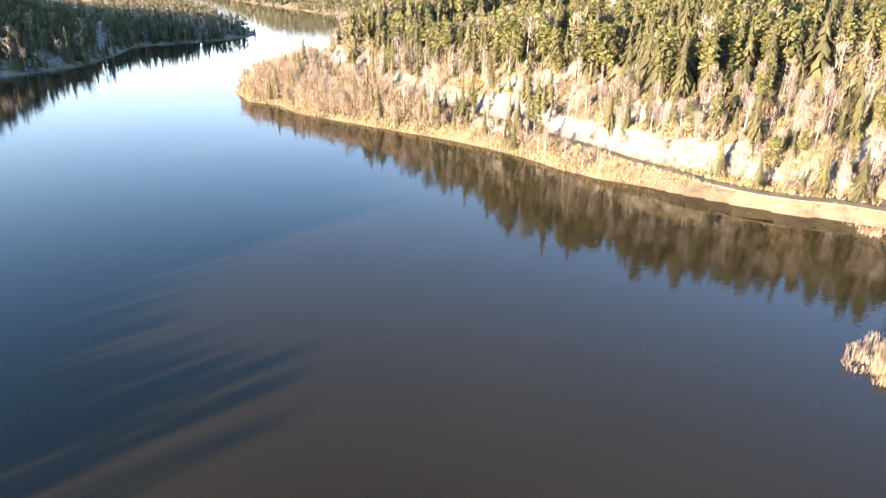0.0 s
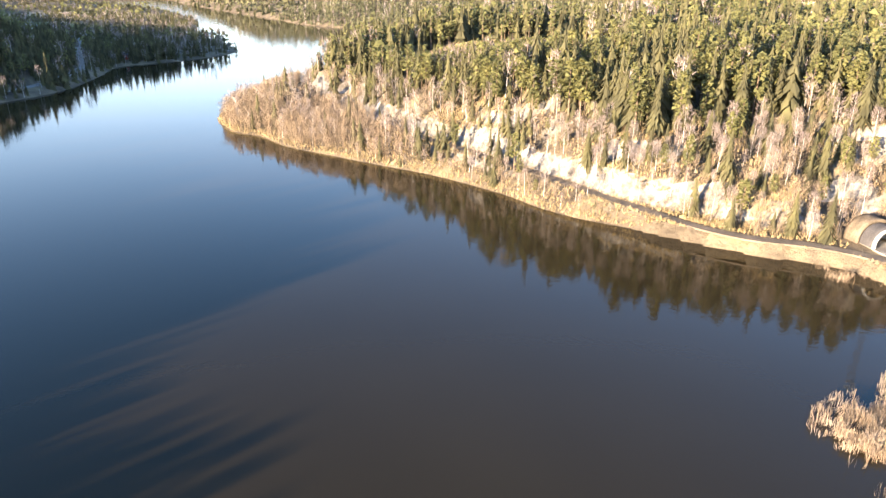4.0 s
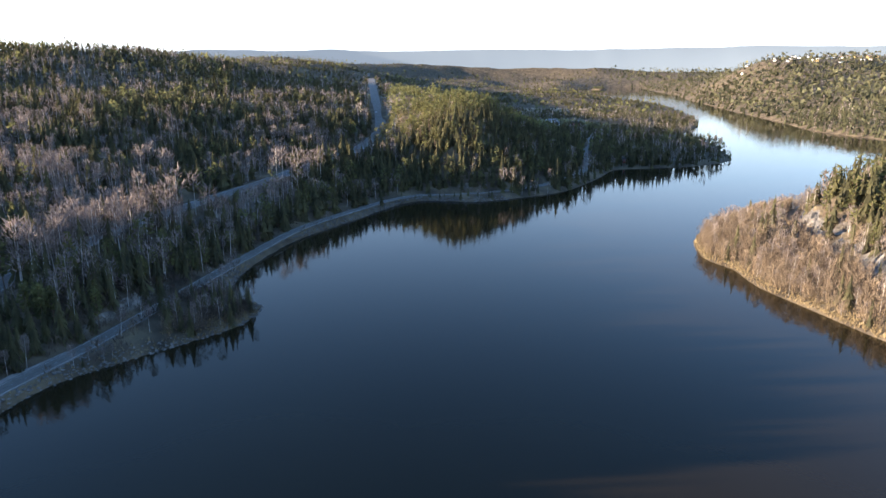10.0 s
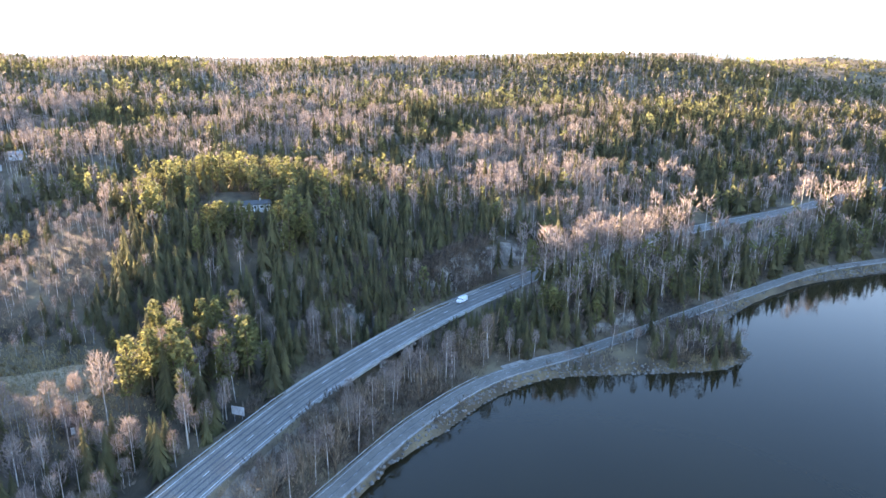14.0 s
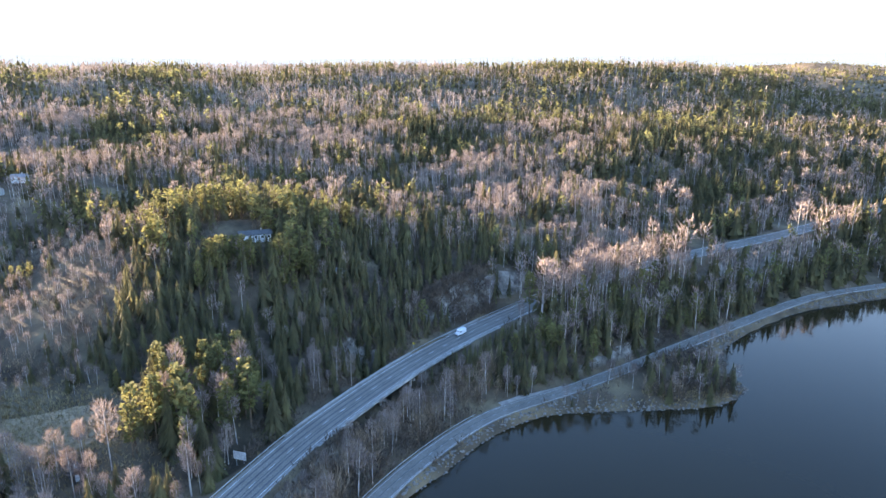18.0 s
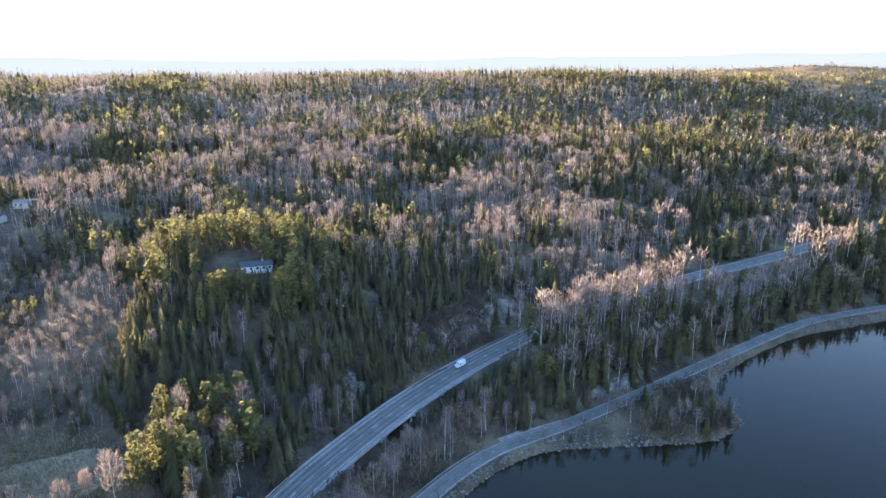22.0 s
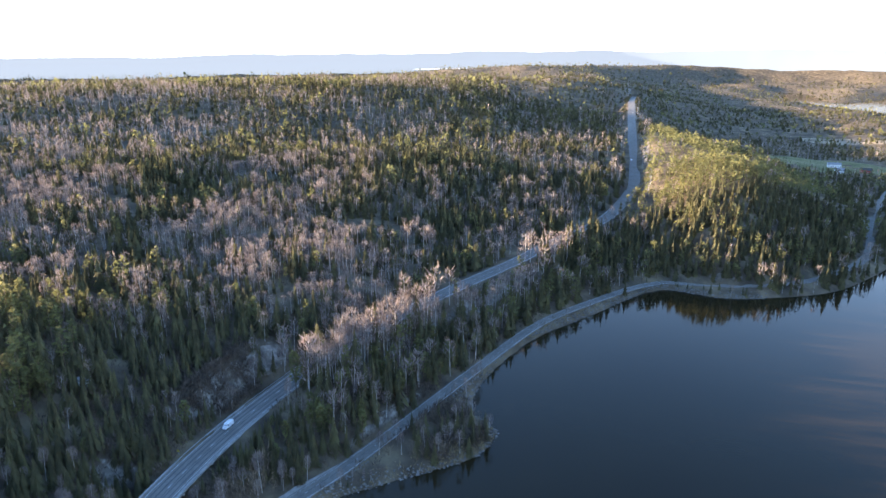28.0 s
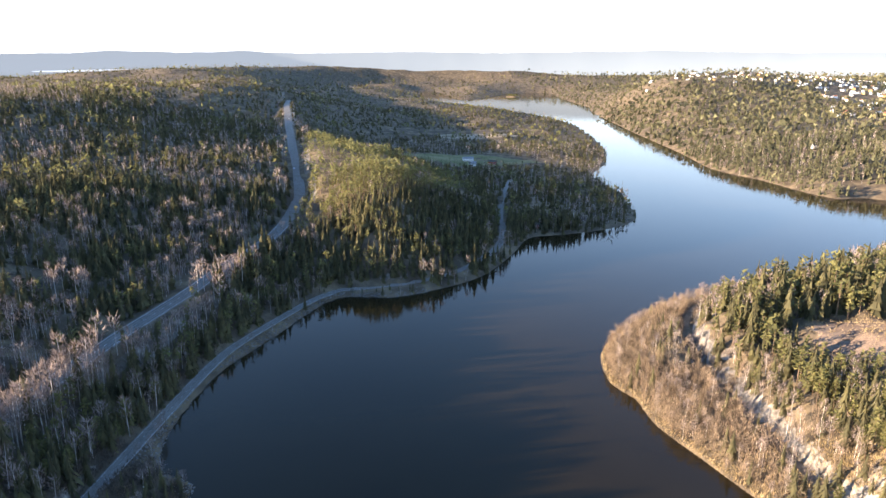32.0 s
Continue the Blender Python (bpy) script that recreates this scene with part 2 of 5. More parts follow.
def thin_far(line):
    """Fewer points where a line is far off."""
    r = np.hypot(line[:, 0], line[:, 1])
    k = np.arange(len(line))
    return line[(r < 480) | (k % 5 == 0) | (k == len(line) - 1)]


MAIN, LAKE, BYWAY = thin_far(curve_points(MAIN_ROAD, 5)), thin_far(curve_points(LAKE_ROAD, 5)), curve_points(SHORE_ROAD, 4)


def line_distance(pts, line, closed=False):
    """Distance in plan from each point to a line, and the line's height (or 0) at the nearest place."""
    pts = np.asarray(pts, float)
    a = line[:, :2]
    b = np.roll(a, -1, 0) if closed else a[1:]
    a = a if closed else a[:-1]
    za = line[:, 2] if line.shape[1] > 2 else np.zeros(len(line))
    zb = np.roll(za, -1) if closed else za[1:]
    za = za if closed else za[:-1]
    best, high = np.full(len(pts), 1e9), np.zeros(len(pts))
    for i in range(len(a)):
        e = b[i] - a[i]
        w = pts - a[i]
        s = np.clip((w @ e) / max(e @ e, 1e-9), 0, 1)
        d = np.hypot(w[:, 0] - s * e[0], w[:, 1] - s * e[1])
        near = d < best
        best[near] = d[near]
        high[near] = (za[i] + s * (zb[i] - za[i]))[near]
    return best, high


def in_water(pts):
    x, y = pts[:, 0], pts[:, 1]
    inside = np.zeros(len(pts), bool)
    a, b = SHORE, np.roll(SHORE, -1, 0)
    for (x0, y0), (x1, y1) in zip(a, b):
        cross = (y0 > y) != (y1 > y)
        inside ^= cross & (x < (x1 - x0) * (y - y0) / (y1 - y0 + 1e-12) + x0)
    return inside


def smooth(lo, hi, v):
    t = np.clip((v - lo) / (hi - lo), 0, 1)
    return t * t * (3 - 2 * t)


RNG = np.random.default_rng(7)
_LATTICE = RNG.random((64, 64))


def value_noise(x, y, size):
    """Smooth noise from 0 to 1 with bumps of about the given size in metres."""
    u, v = np.asarray(x) / size + 1000.0, np.asarray(y) / size + 1000.0
    i, j = np.floor(u).astype(int), np.floor(v).astype(int)
    s, t = u - i, v - j
    s, t = s * s * (3 - 2 * s), t * t * (3 - 2 * t)
    g = lambda p, q: _LATTICE[p % 64, q % 64]
    return (g(i, j) * (1 - s) + g(i + 1, j) * s) * (1 - t) + (g(i, j + 1) * (1 - s) + g(i + 1, j + 1) * s) * t


def hill(x, y, cx, cy, rx, ry, turn, high):
    a = radians(turn)
    u, v = (x - cx) * math.cos(a) + (y - cy) * math.sin(a), -(x - cx) * math.sin(a) + (y - cy) * math.cos(a)
    return high * np.exp(-(u / rx) ** 2 - (v / ry) ** 2)


def land_kind(x, y):
    """1 on the sunny peninsula, 2 on the far bank, 0 in the west and south."""
    pen = (x > -125) & (y < 800) & (y > 60) & ((y - 60) > (60 - x) * 0.9)
    far = (~pen) & (y > 780) & ((x + 0.55 * (y - 1000)) > -190)
    return np.where(pen, 1, np.where(far, 2, 0))


def raw_height(x, y, d, kind):
    """Height of the open land at distance d from the shore."""
    n1 = value_noise(x, y, 90) - 0.5
    n2 = value_noise(x + 300, y, 28) - 0.5
    n3 = value_noise(x, y + 700, 9) - 0.5
    west = np.interp(d, [0, 4, 12, 45, 60, 90, 140, 250, 450, 650, 800, 950, 1250, 2000, 4000], [0, 2, 2.6, 9, 11, 18, 28, 40, 50, 72, 96, 106, 96, 52, 28])
    lowland = smooth(500, 900, y) * smooth(950, 350, d)
    west = west * (1 - 0.80 * lowland) + hill(x, y, -430, 610, 58, 260, 38, 22) * smooth(10, 120, d) + hill(x, y, -655, 740, 180, 50, 135, 20) + hill(x, y, -340, 480, 50, 90, 30, 11) * smooth(10, 110, d)
    west = west + hill(x, y, -322, -50, 62, 70, 0, 14) + hill(x, y, -415, -168, 60, 50, 0, 7) - hill(x, y, -300, -185, 75, 70, 0, 17) + hill(x, y, -720, 120, 240, 300, 0, 12) + hill(x, y, -965, 455, 180, 240, -17, 34) + hill(x, y, -1050, 60, 170, 140, 0, 5) + hill(x, y, -2030, 1780, 650, 330, 40, 10) - hill(x, y, -262, -102, 42, 36, 0, 3.5)
    west = west + hill(x, y, -860, 860, 300, 150, -45, 22) + hill(x, y, -284, 10, 24, 20, 0, 3) + hill(x, y, -395, 95, 40, 40, 0, -3)
    west = west + n1 * np.clip(d / 12, 0, 14) + n2 * np.clip(d / 15, 0, 5) + n3 * np.clip(d / 30, 0, 1.2)
    r = np.hypot(x, y)
    west = west + (22 * value_noise(x + 210, y + 640, 620) + 14 * value_noise(x, y, 190) - 8) * smooth(1450, 2300, r) * smooth(0, 240, d)
    steep = np.interp(d, [0, 1, 5, 12, 14, 17, 35, 60, 110, 200, 500], [0, 0.5, 2.8, 4.5, 9, 12, 20, 26, 33, 38, 39])
    shelf = np.interp(d, [0, 1, 25, 36, 42, 50, 66, 100, 160, 500], [0, 0.8, 6, 8.5, 13, 18, 23, 30, 37, 39])
    gentle = np.interp(d, [0, 1, 5, 12, 35, 60, 110, 200, 500], [0, 0.5, 2.8, 5, 18, 26, 33, 38, 39])
    mild = np.interp(d, [0, 1, 25, 36, 66, 100, 160, 500], [0, 0.8, 6, 9, 21, 30, 37, 39])
    crag = smooth(0.50, 0.66, value_noise(x + 37, y + 11, 20))
    face = np.maximum(crag, smooth(40, 62, x) * smooth(112, 104, x))
    ledge = 0.7 * smooth(0.52, 0.7, value_noise(x + 37, y + 11, 13))
    steep, shelf = steep * face + gentle * (1 - face), shelf * ledge + mild * (1 - ledge)
    upper = smooth(0.56, 0.70, value_noise(x + 81, y + 47, 17)) * smooth(10, 40, x)
    steep = steep + upper * (np.interp(d, [0, 26, 28, 44, 46, 60], [0, 0, 3.6, 4.4, 8.5, 0]) * smooth(200, 90, d))
    s = smooth(25, -25, x)
    pen = steep * (1 - s) + shelf * s + n1 * np.clip(d / 10, 0, 8) + n2 * np.clip((d - 10) / 3, 0, 8) + n3 * np.clip((d - 9) / 3, 0, 4.5)
    far = np.interp(d, [0, 8, 40, 150, 500, 1000, 2500, 4000], [0, 3, 12, 35, 60, 70, 85, 95])
    far = far + hill(x, y, -480, 2350, 420, 700, -28, 74) * smooth(0, 260, d) + n1 * np.clip(d / 10, 0, 10) + n2 * np.clip(d / 30, 0, 4)
    # wide bowl with the town to the north-east
    bowl = np.interp(np.hypot(x, y), [850, 1100, 1600, 2400, 3500, 4800], [32, 33, 46, 74, 100, 105]) + n1 * 8
    e = smooth(-50, 350, x - 0.1 * (y - 1000)) * smooth(0, 120, d)
    far = far * (1 - e) + bowl * e
    # the two sides of the river run into one another far beyond its end
    s = smooth(2300, 3000, y)
    w = np.where(kind == 2, 1.0, 0.0) * (1 - s) + smooth(-500, 500, x + 0.55 * (y - 1000) + 190) * s
    return np.where(kind == 1, pen, far * w + west * (1 - w))


BRIDGE_A, BRIDGE_B = (-252, 52), (-196, 2)


def ground_height(pts):
    pts = np.asarray(pts, float)
    x, y = pts[:, 0], pts[:, 1]
    d, _ = line_distance(pts, SHORE, True)
    wet = in_water(pts)
    h = raw_height(x, y, d, land_kind(x, y))
    # stream gully under the bridge
    gully, _ = line_distance(pts, np.array([(-186, 40), (-205, 34), (-226, 22), (-238, 14)], float))
    h = h - (h - 0.8) * np.exp(-(gully / 9.0) ** 2) * (~wet)
    # rock knobs beside the highway cutting
    h = h + (hill(x, y, -281, 58, 25, 8, 128, 7.5) + 3.0 * (value_noise(x, y, 4) - 0.5) * hill(x, y, -281, 58, 25, 8, 128, 1.0) + hill(x, y, -312, 92, 16, 10, 55, 1.5) + hill(x, y, -372, 215, 18, 10, 65, 7)) * (~wet)
    for line, flat, fade in ((MAIN, 6.6, 7.0), (LAKE, 3.8, 4.0), (BYWAY, 3.5, 3.0)):
        near = (np.abs(x) < 1500) & (np.abs(y) < 1600)
        rd, rz = np.full(len(pts), 1e9), np.zeros(len(pts))
        rd[near], rz[near] = line_distance(pts[near], line)
        # gentler road banks in the western woods
        k = smooth(flat + np.where((x < -255) & (line is MAIN), 17.0, fade), flat, rd)
        if line is MAIN:
            mid = (np.array(BRIDGE_A) + np.array(BRIDGE_B)) / 2
            k = k * smooth(30, 46, np.hypot(x - mid[0], y - mid[1]))
            bore = smooth(6.2, 4.8, rd) * smooth(179, 177, y)
            k = np.where((y > 163) & (x > 0), np.maximum(bore, k * smooth(170, 163, y)), k)
        h = h * (1 - k) + (rz - 0.04) * k
    h = np.where(wet, -np.clip(d * 0.5, 0, 6), np.maximum(h, 0.1 * np.clip(d, 0, 1.2)))
    return h, d, wet


def mesh_from(name, verts, tris, mats, index=None, flat=True):
    """One mesh from arrays of vertices and triangles."""
    me = bpy.data.meshes.new(name)
    verts, tris = np.asarray(verts, np.float32), np.asarray(tris, np.int32)
    me.vertices.add(len(verts))
    me.vertices.foreach_set("co", verts.ravel())
    k = tris.shape[1]
    me.loops.add(tris.size)
    me.loops.foreach_set("vertex_index", tris.ravel())
    me.polygons.add(len(tris))
    me.polygons.foreach_set("loop_start", np.arange(0, tris.size, k, dtype=np.int32))
    for m in mats:
        me.materials.append(m)
    if index is not None:
        me.polygons.foreach_set("material_index", np.asarray(index, np.int32))
    me.polygons.foreach_set("use_smooth", np.full(len(tris), not flat))
    me.update(calc_edges=True)
    return me


# ---- ground: one sheet to the horizon, finer towards the visible side ----
def build_ground():
    head = np.concatenate([np.arange(-52, 128, 0.45), np.arange(128, 308, 3.0)])
    rad = [8.0, 20.0, 34.0]
    while rad[-1] < 4850:
        rad.append(rad[-1] + (1.8 if 85 < rad[-1] < 330 else max(3.0, rad[-1] * 0.0125)))
    rad = np.array(rad)
    a = np.radians(head)[None, :]
    x, y = -np.sin(a) * rad[:, None], np.cos(a) * rad[:, None]
    pts = np.stack([x.ravel(), y.ravel()], 1)
    h, d, wet = ground_height(pts)
    nr, na = len(rad), len(head)
    verts = np.column_stack([pts, h])
    i, j = np.meshgrid(np.arange(nr - 1), np.arange(na), indexing="ij")
    j2 = (j + 1) % na
    quads = np.stack([i * na + j, (i + 1) * na + j, (i + 1) * na + j2, i * na + j2], -1).reshape(-1, 4)[:, ::-1]
    verts = np.vstack([verts, [[0, 0, h[:na].mean()]]])
    ob = new("ground", mesh_from("ground", verts, quads, [M_GROUND], flat=False))
    return tagged(ob, "brown forest floor and grey rock slopes round the lake", "ground", kind="structure")


build_ground()


def build_water():
    r, n = 4800.0, 64
    verts = [(0, 0, 0)] + [(r * math.cos(2 * math.pi * k / n), r * math.sin(2 * math.pi * k / n), 0) for k in range(n)]
    tris = [(0, k + 1, (k + 1) % n + 1) for k in range(n)]
    ob = new("water", mesh_from("water", verts, tris, [M_WATER]))
    return tagged(ob, "calm dark brown lake water with faint ripples", "lake", kind="structure")


build_water()


# ---- roads ----
def offset_line(line, side, lift=0.0):
    t = np.gradient(line[:, :2], axis=0)
    t /= np.linalg.norm(t, axis=1)[:, None]
    nrm = np.column_stack([-t[:, 1], t[:, 0]])
    out = line.copy()
    out[:, :2] += nrm * np.reshape(side, (-1, 1))
    out[:, 2] += lift
    return out


def strip(line, s0, s1, lift, thick=0.0):
    """Vertices and quads of a band along a line, from side s0 to s1, with a thickness below."""
    a, b = offset_line(line, s0, lift), offset_line(line, s1, lift)
    n = len(line)
    if not thick:
        q = [(k, n + k, n + k + 1, k + 1) for k in range(n - 1)]
        return np.vstack([a, b]), [p[::-1] if np.mean(s1) > np.mean(s0) else p for p in q]
    c, d = offset_line(line, s1, lift - thick), offset_line(line, s0, lift - thick)
    v = np.vstack([a, b, c, d])
    q = []
    for k in range(n - 1):
        for r in range(4):
            q.append((r * n + k, r * n + k + 1, ((r + 1) % 4) * n + k + 1, ((r + 1) % 4) * n + k))
    q += [(0, n, 2 * n, 3 * n), (n - 1, 4 * n - 1, 3 * n - 1, 2 * n - 1)]
    return v, q


def part(name, me, parent=None, label=""):
    ob = new(name, me)
    if parent is not None:
        ob.parent = parent
    if label:
        ob["label"] = label
    return ob


def road(name, line, half, label):
    v, q = strip(line, half, -half, 0.06, 0.5)
    ob = new(name, mesh_from(name, v, q, [M_ASPHALT]))
    return tagged(ob, label, "road", kind="structure")


MAIN_HALF = 3.9 + 2.1 * smooth(30, -60, MAIN[:, 0])
main_road = road("road_main", MAIN, MAIN_HALF, "grey asphalt two-lane highway on a bridge and embankment")
lake_road = road("road_lake", LAKE, 3.5, "narrow grey asphalt road along the lake shore")
byway = road("road_shore", BYWAY, 1.9, "narrow brown gravel lane at the foot of the rock wall")
byway.data.materials[0] = M_GRAVEL


# ---- trees: shapes one metre high, with trunk and crown apart ----
def prism(p0, p1, r0, r1, sides=4):
    a = np.arange(sides) * 2 * math.pi / sides
    ring = np.column_stack([np.cos(a), np.sin(a), 0 * a])
    v = np.vstack([np.array(p0) + ring * r0, np.array(p1) + ring * r1])
    t = []
    for k in range(sides):
        m = (k + 1) % sides
        t += [(k, m, sides + m), (k, sides + m, sides + k)]
    return v, np.array(t)


def join(pieces):
    vs, ts, n = [], [], 0
    for v, t in pieces:
        vs.append(np.asarray(v, float))
        ts.append(np.asarray(t, int) + n)
        n += len(v)
    return np.vstack(vs), np.vstack(ts)


def spruce_shape(rng, layers, blades, split, wide=0.205):
    """Whorls of drooping, jagged branches that shorten towards the top."""
    out = []
    low = 0.10 + 0.06 * rng.random()
    for i in range(layers):
        f = i / max(layers - 1, 1)
        z = low + (0.93 - low) * f ** 0.9
        r = wide * (1 - f) ** 0.85 + 0.012
        for k in range(blades):
            a = 2 * math.pi * (k + 0.5 * (i % 2) + 0.35 * rng.random()) / blades
            ln = r * (0.6 + 0.65 * rng.random())
            w = (1.3 if not split else 0.8) * math.pi / blades
            droop = ln * (0.85 + 0.4 * rng.random()) * (1 - 0.45 * f)
            top = (0, 0, z + 0.9 * (0.93 - low) / layers + 0.02)
            tip = (ln * math.cos(a), ln * math.sin(a), z - droop)
            q = 0.66 * ln
            le = (q * math.cos(a - w), q * math.sin(a - w), z - 0.45 * droop)
            ri = (q * math.cos(a + w), q * math.sin(a + w), z - 0.45 * droop)
            if split:
                out.append(([top, le, tip, ri], [(0, 1, 2), (0, 2, 3)]))
            else:
                out.append(([top, (ln * math.cos(a - w), ln * math.sin(a - w), z - droop), (ln * math.cos(a + w), ln * math.sin(a + w), z - droop)], [(0, 1, 2)]))
    a = 2.0
    out.append(([(0.02, 0, 0.9), (-0.01, 0.017, 0.9), (-0.01, -0.017, 0.9), (0, 0, 1.0)], [(0, 1, 3), (1, 2, 3), (2, 0, 3)]))
    return prism((0, 0, -0.04), (0, 0, 0.75), 0.014, 0.005, 3), join(out)


def pine_shape(rng, clumps, leaves, size):
    """A bare stem with a rounded, broken crown of needle clumps."""
    out = []
    for k in range(clumps):
        f = (k + 0.5) / clumps
        z = 0.36 + 0.61 * f
        r = 0.15 * math.sin(math.pi * min(1, 0.10 + 0.74 * (1 - f))) ** 0.8 * (0.3 + 0.7 * rng.random())
        a = k * 2.4 + rng.random()
        c = np.array([r * math.cos(a), r * math.sin(a), z])
        for m in range(leaves):
            p = rng.normal(size=(3, 3)) * np.array([1, 1, 0.6])
            p /= np.linalg.norm(p, axis=1)[:, None]
            out.append((c + p * size * (0.6 + 0.7 * rng.random()), [(0, 1, 2)]))
    return prism((0, 0, -0.04), (0.01, 0.0, 0.9), 0.016, 0.006, 3), join(out)


def crowned_birch(rng, twigs, width, long=0.11):
    """A bare pale stem under a soft, rounded dome of fine twigs."""
    lean = rng.normal(size=2) * 0.03
    trunk = prism((0, 0, -0.04), (lean[0], lean[1], 0.9), 0.0105, 0.0035, 3)
    out = []
    low = 0.38 + 0.16 * rng.random()
    full = 0.115 + 0.05 * rng.random()
    for k in range(twigs):
        g = ((k + rng.random()) / twigs) ** 0.8
        f = low + (0.92 - low) * g
        reach = full * math.sin(math.pi * min(1, 0.14 + 0.74 * g)) ** 0.75
        rr, a = reach * rng.random() ** 0.42, rng.random() * 2 * math.pi
        c, s = math.cos(a), math.sin(a)
        p0 = np.array([lean[0] * f + rr * c, lean[1] * f + rr * s, f - 0.02])
        ln = long * (0.6 + 0.8 * rng.random())
        tip = p0 + np.array([c * 0.35, s * 0.35, 0.75]) * ln + rng.normal(size=3) * ln * 0.3
        sd = rng.normal(size=3)
        sd = sd / np.linalg.norm(sd) * width * (0.6 + 0.8 * rng.random())
        out.append(([p0 - sd, p0 + sd, tip], [(0, 1, 2)]))
    return trunk, join(out)


def birch_shape(rng, twigs, width, low=0.3, spread=0.15, stems=1, long=0.11):
    """A thin pale stem with many fine rising twigs."""
    trunks, out = [], []
    for s in range(stems):
        lean = rng.normal(size=2) * (0.03 if stems == 1 else 0.12)
        high = 0.92 if s == 0 else 0.75 + 0.2 * rng.random()
        trunks.append(prism((0.02 * s, 0, -0.04), (lean[0], lean[1], high), 0.010, 0.003, 3))
        for k in range(twigs // stems):
            f = low + (0.95 * high - low) * ((k + rng.random()) / (twigs // stems))
            a = rng.random() * 2 * math.pi
            g = (f - low) / (1 - low)
            reach = spread * (0.35 + 0.75 * math.sin(math.pi * min(1, 0.22 + 0.75 * g)))
            rr = reach * math.sqrt(rng.random())
            c, s_ = math.cos(a), math.sin(a)
            p0 = np.array([lean[0] * f + rr * c * 0.8, lean[1] * f + rr * s_ * 0.8, f - 0.03 + 0.5 * rr])
            ln = long * (0.6 + 0.8 * rng.random())
            tip = p0 + np.array([c * 0.5, s_ * 0.5, 0.75 + 0.3 * rng.random()]) * ln + rng.normal(size=3) * ln * 0.22
            sd = rng.normal(size=3)
            sd = sd / np.linalg.norm(sd) * width * (0.6 + 0.8 * rng.random())
            out.append(([p0 - sd, p0 + sd, tip], [(0, 1, 2)]))
    return join(trunks), join(out)


TREE_RNG = np.random.default_rng(11)
SHAPES = {
    "spruce": [[spruce_shape(TREE_RNG, 17, 9, True) for _ in range(4)], [spruce_shape(TREE_RNG, 9, 5, True) for _ in range(5)],
               [spruce_shape(TREE_RNG, 6, 5, False, 0.20) for _ in range(4)], [spruce_shape(TREE_RNG, 3, 4, False, 0.19) for _ in range(4)], [spruce_shape(TREE_RNG, 2, 3, False, 0.26) for _ in range(3)]],
    "pine": [[pine_shape(TREE_RNG, 56, 8, 0.043) for _ in range(4)], [pine_shape(TREE_RNG, 30, 5, 0.056) for _ in range(5)],
             [pine_shape(TREE_RNG, 13, 3, 0.088) for _ in range(5)], [pine_shape(TREE_RNG, 6, 3, 0.13) for _ in range(4)], [pine_shape(TREE_RNG, 3, 2, 0.26) for _ in range(3)]],
    "birch": [[crowned_birch(TREE_RNG, 420, 0.0050, 0.075) for _ in range(5)], [crowned_birch(TREE_RNG, 120, 0.0098, 0.088) for _ in range(6)],
              [crowned_birch(TREE_RNG, 62, 0.015, 0.11) for _ in range(6)], [crowned_birch(TREE_RNG, 16, 0.034, 0.17) for _ in range(5)], [birch_shape(TREE_RNG, 5, 0.045, long=0.24) for _ in range(3)]],
    "alder": [[birch_shape(TREE_RNG, 270, 0.006, 0.10, 0.25, 3, 0.12) for _ in range(4)], [birch_shape(TREE_RNG, 120, 0.0095, 0.10, 0.25, 3, 0.12) for _ in range(5)],
              [birch_shape(TREE_RNG, 30, 0.019, 0.10, 0.26, 2, 0.17) for _ in range(4)], [birch_shape(TREE_RNG, 12, 0.04, 0.10, 0.26, 1, 0.25) for _ in range(4)], [birch_shape(TREE_RNG, 5, 0.08, 0.1, 0.26, 1, 0.3) for _ in range(3)]],
    "bush": [[], [], [birch_shape(TREE_RNG, 12, 0.055, 0.04, 0.42, 1, 0.34) for _ in range(5)], [], []],
}
KINDS = ["spruce", "pine", "birch", "alder", "bush"]
TREE_MATS = {"spruce": (M_BARK, M_SPRUCE), "pine": (M_BARK, M_PINE), "birch": (M_WHITEBARK, M_BIRCH), "alder": (M_BARK, M_ALDER), "bush": (M_BARK, M_BRUSH)}
TREE_LABEL = {"spruce": "dark green spruce tree with drooping branches", "pine": "olive green pine tree with a bare stem",
              "birch": "leafless birch tree with pale stem and fine twigs", "alder": "leafless brown alder with several stems"}

# open places without trees: centre, half length, half width, turn
CLEARINGS = [(-192, -88, 34, 19, -67), (34, 394, 56, 36, 15), (-80, 425, 10, 16, 20), (-314, -38, 18, 8, 20), (-281, 58, 24, 9, 128), (-415, -168, 16, 12, 0), (-452, 222, 18, 32, -25),
             (-560, 60, 30, 11, 20), (-600, -85, 18, 40, 10), (-540, 990, 150, 70, 40), (-820, 1330, 120, 60, 30), (20, 1030, 60, 20, 0), (-250, 615, 16, 10, 30), (124, 172, 9, 10, 0), (143, 146, 8, 18, -10),
             (10, 2150, 130, 260, 0), (120, 1720, 110, 110, 0), (-150, 2750, 170, 280, 0), (700, 1500, 300, 260, 0), (1500, 2100, 380, 330, 0), (1000, 2350, 420, 350, 0), (-480, 2480, 90, 120, 0)]


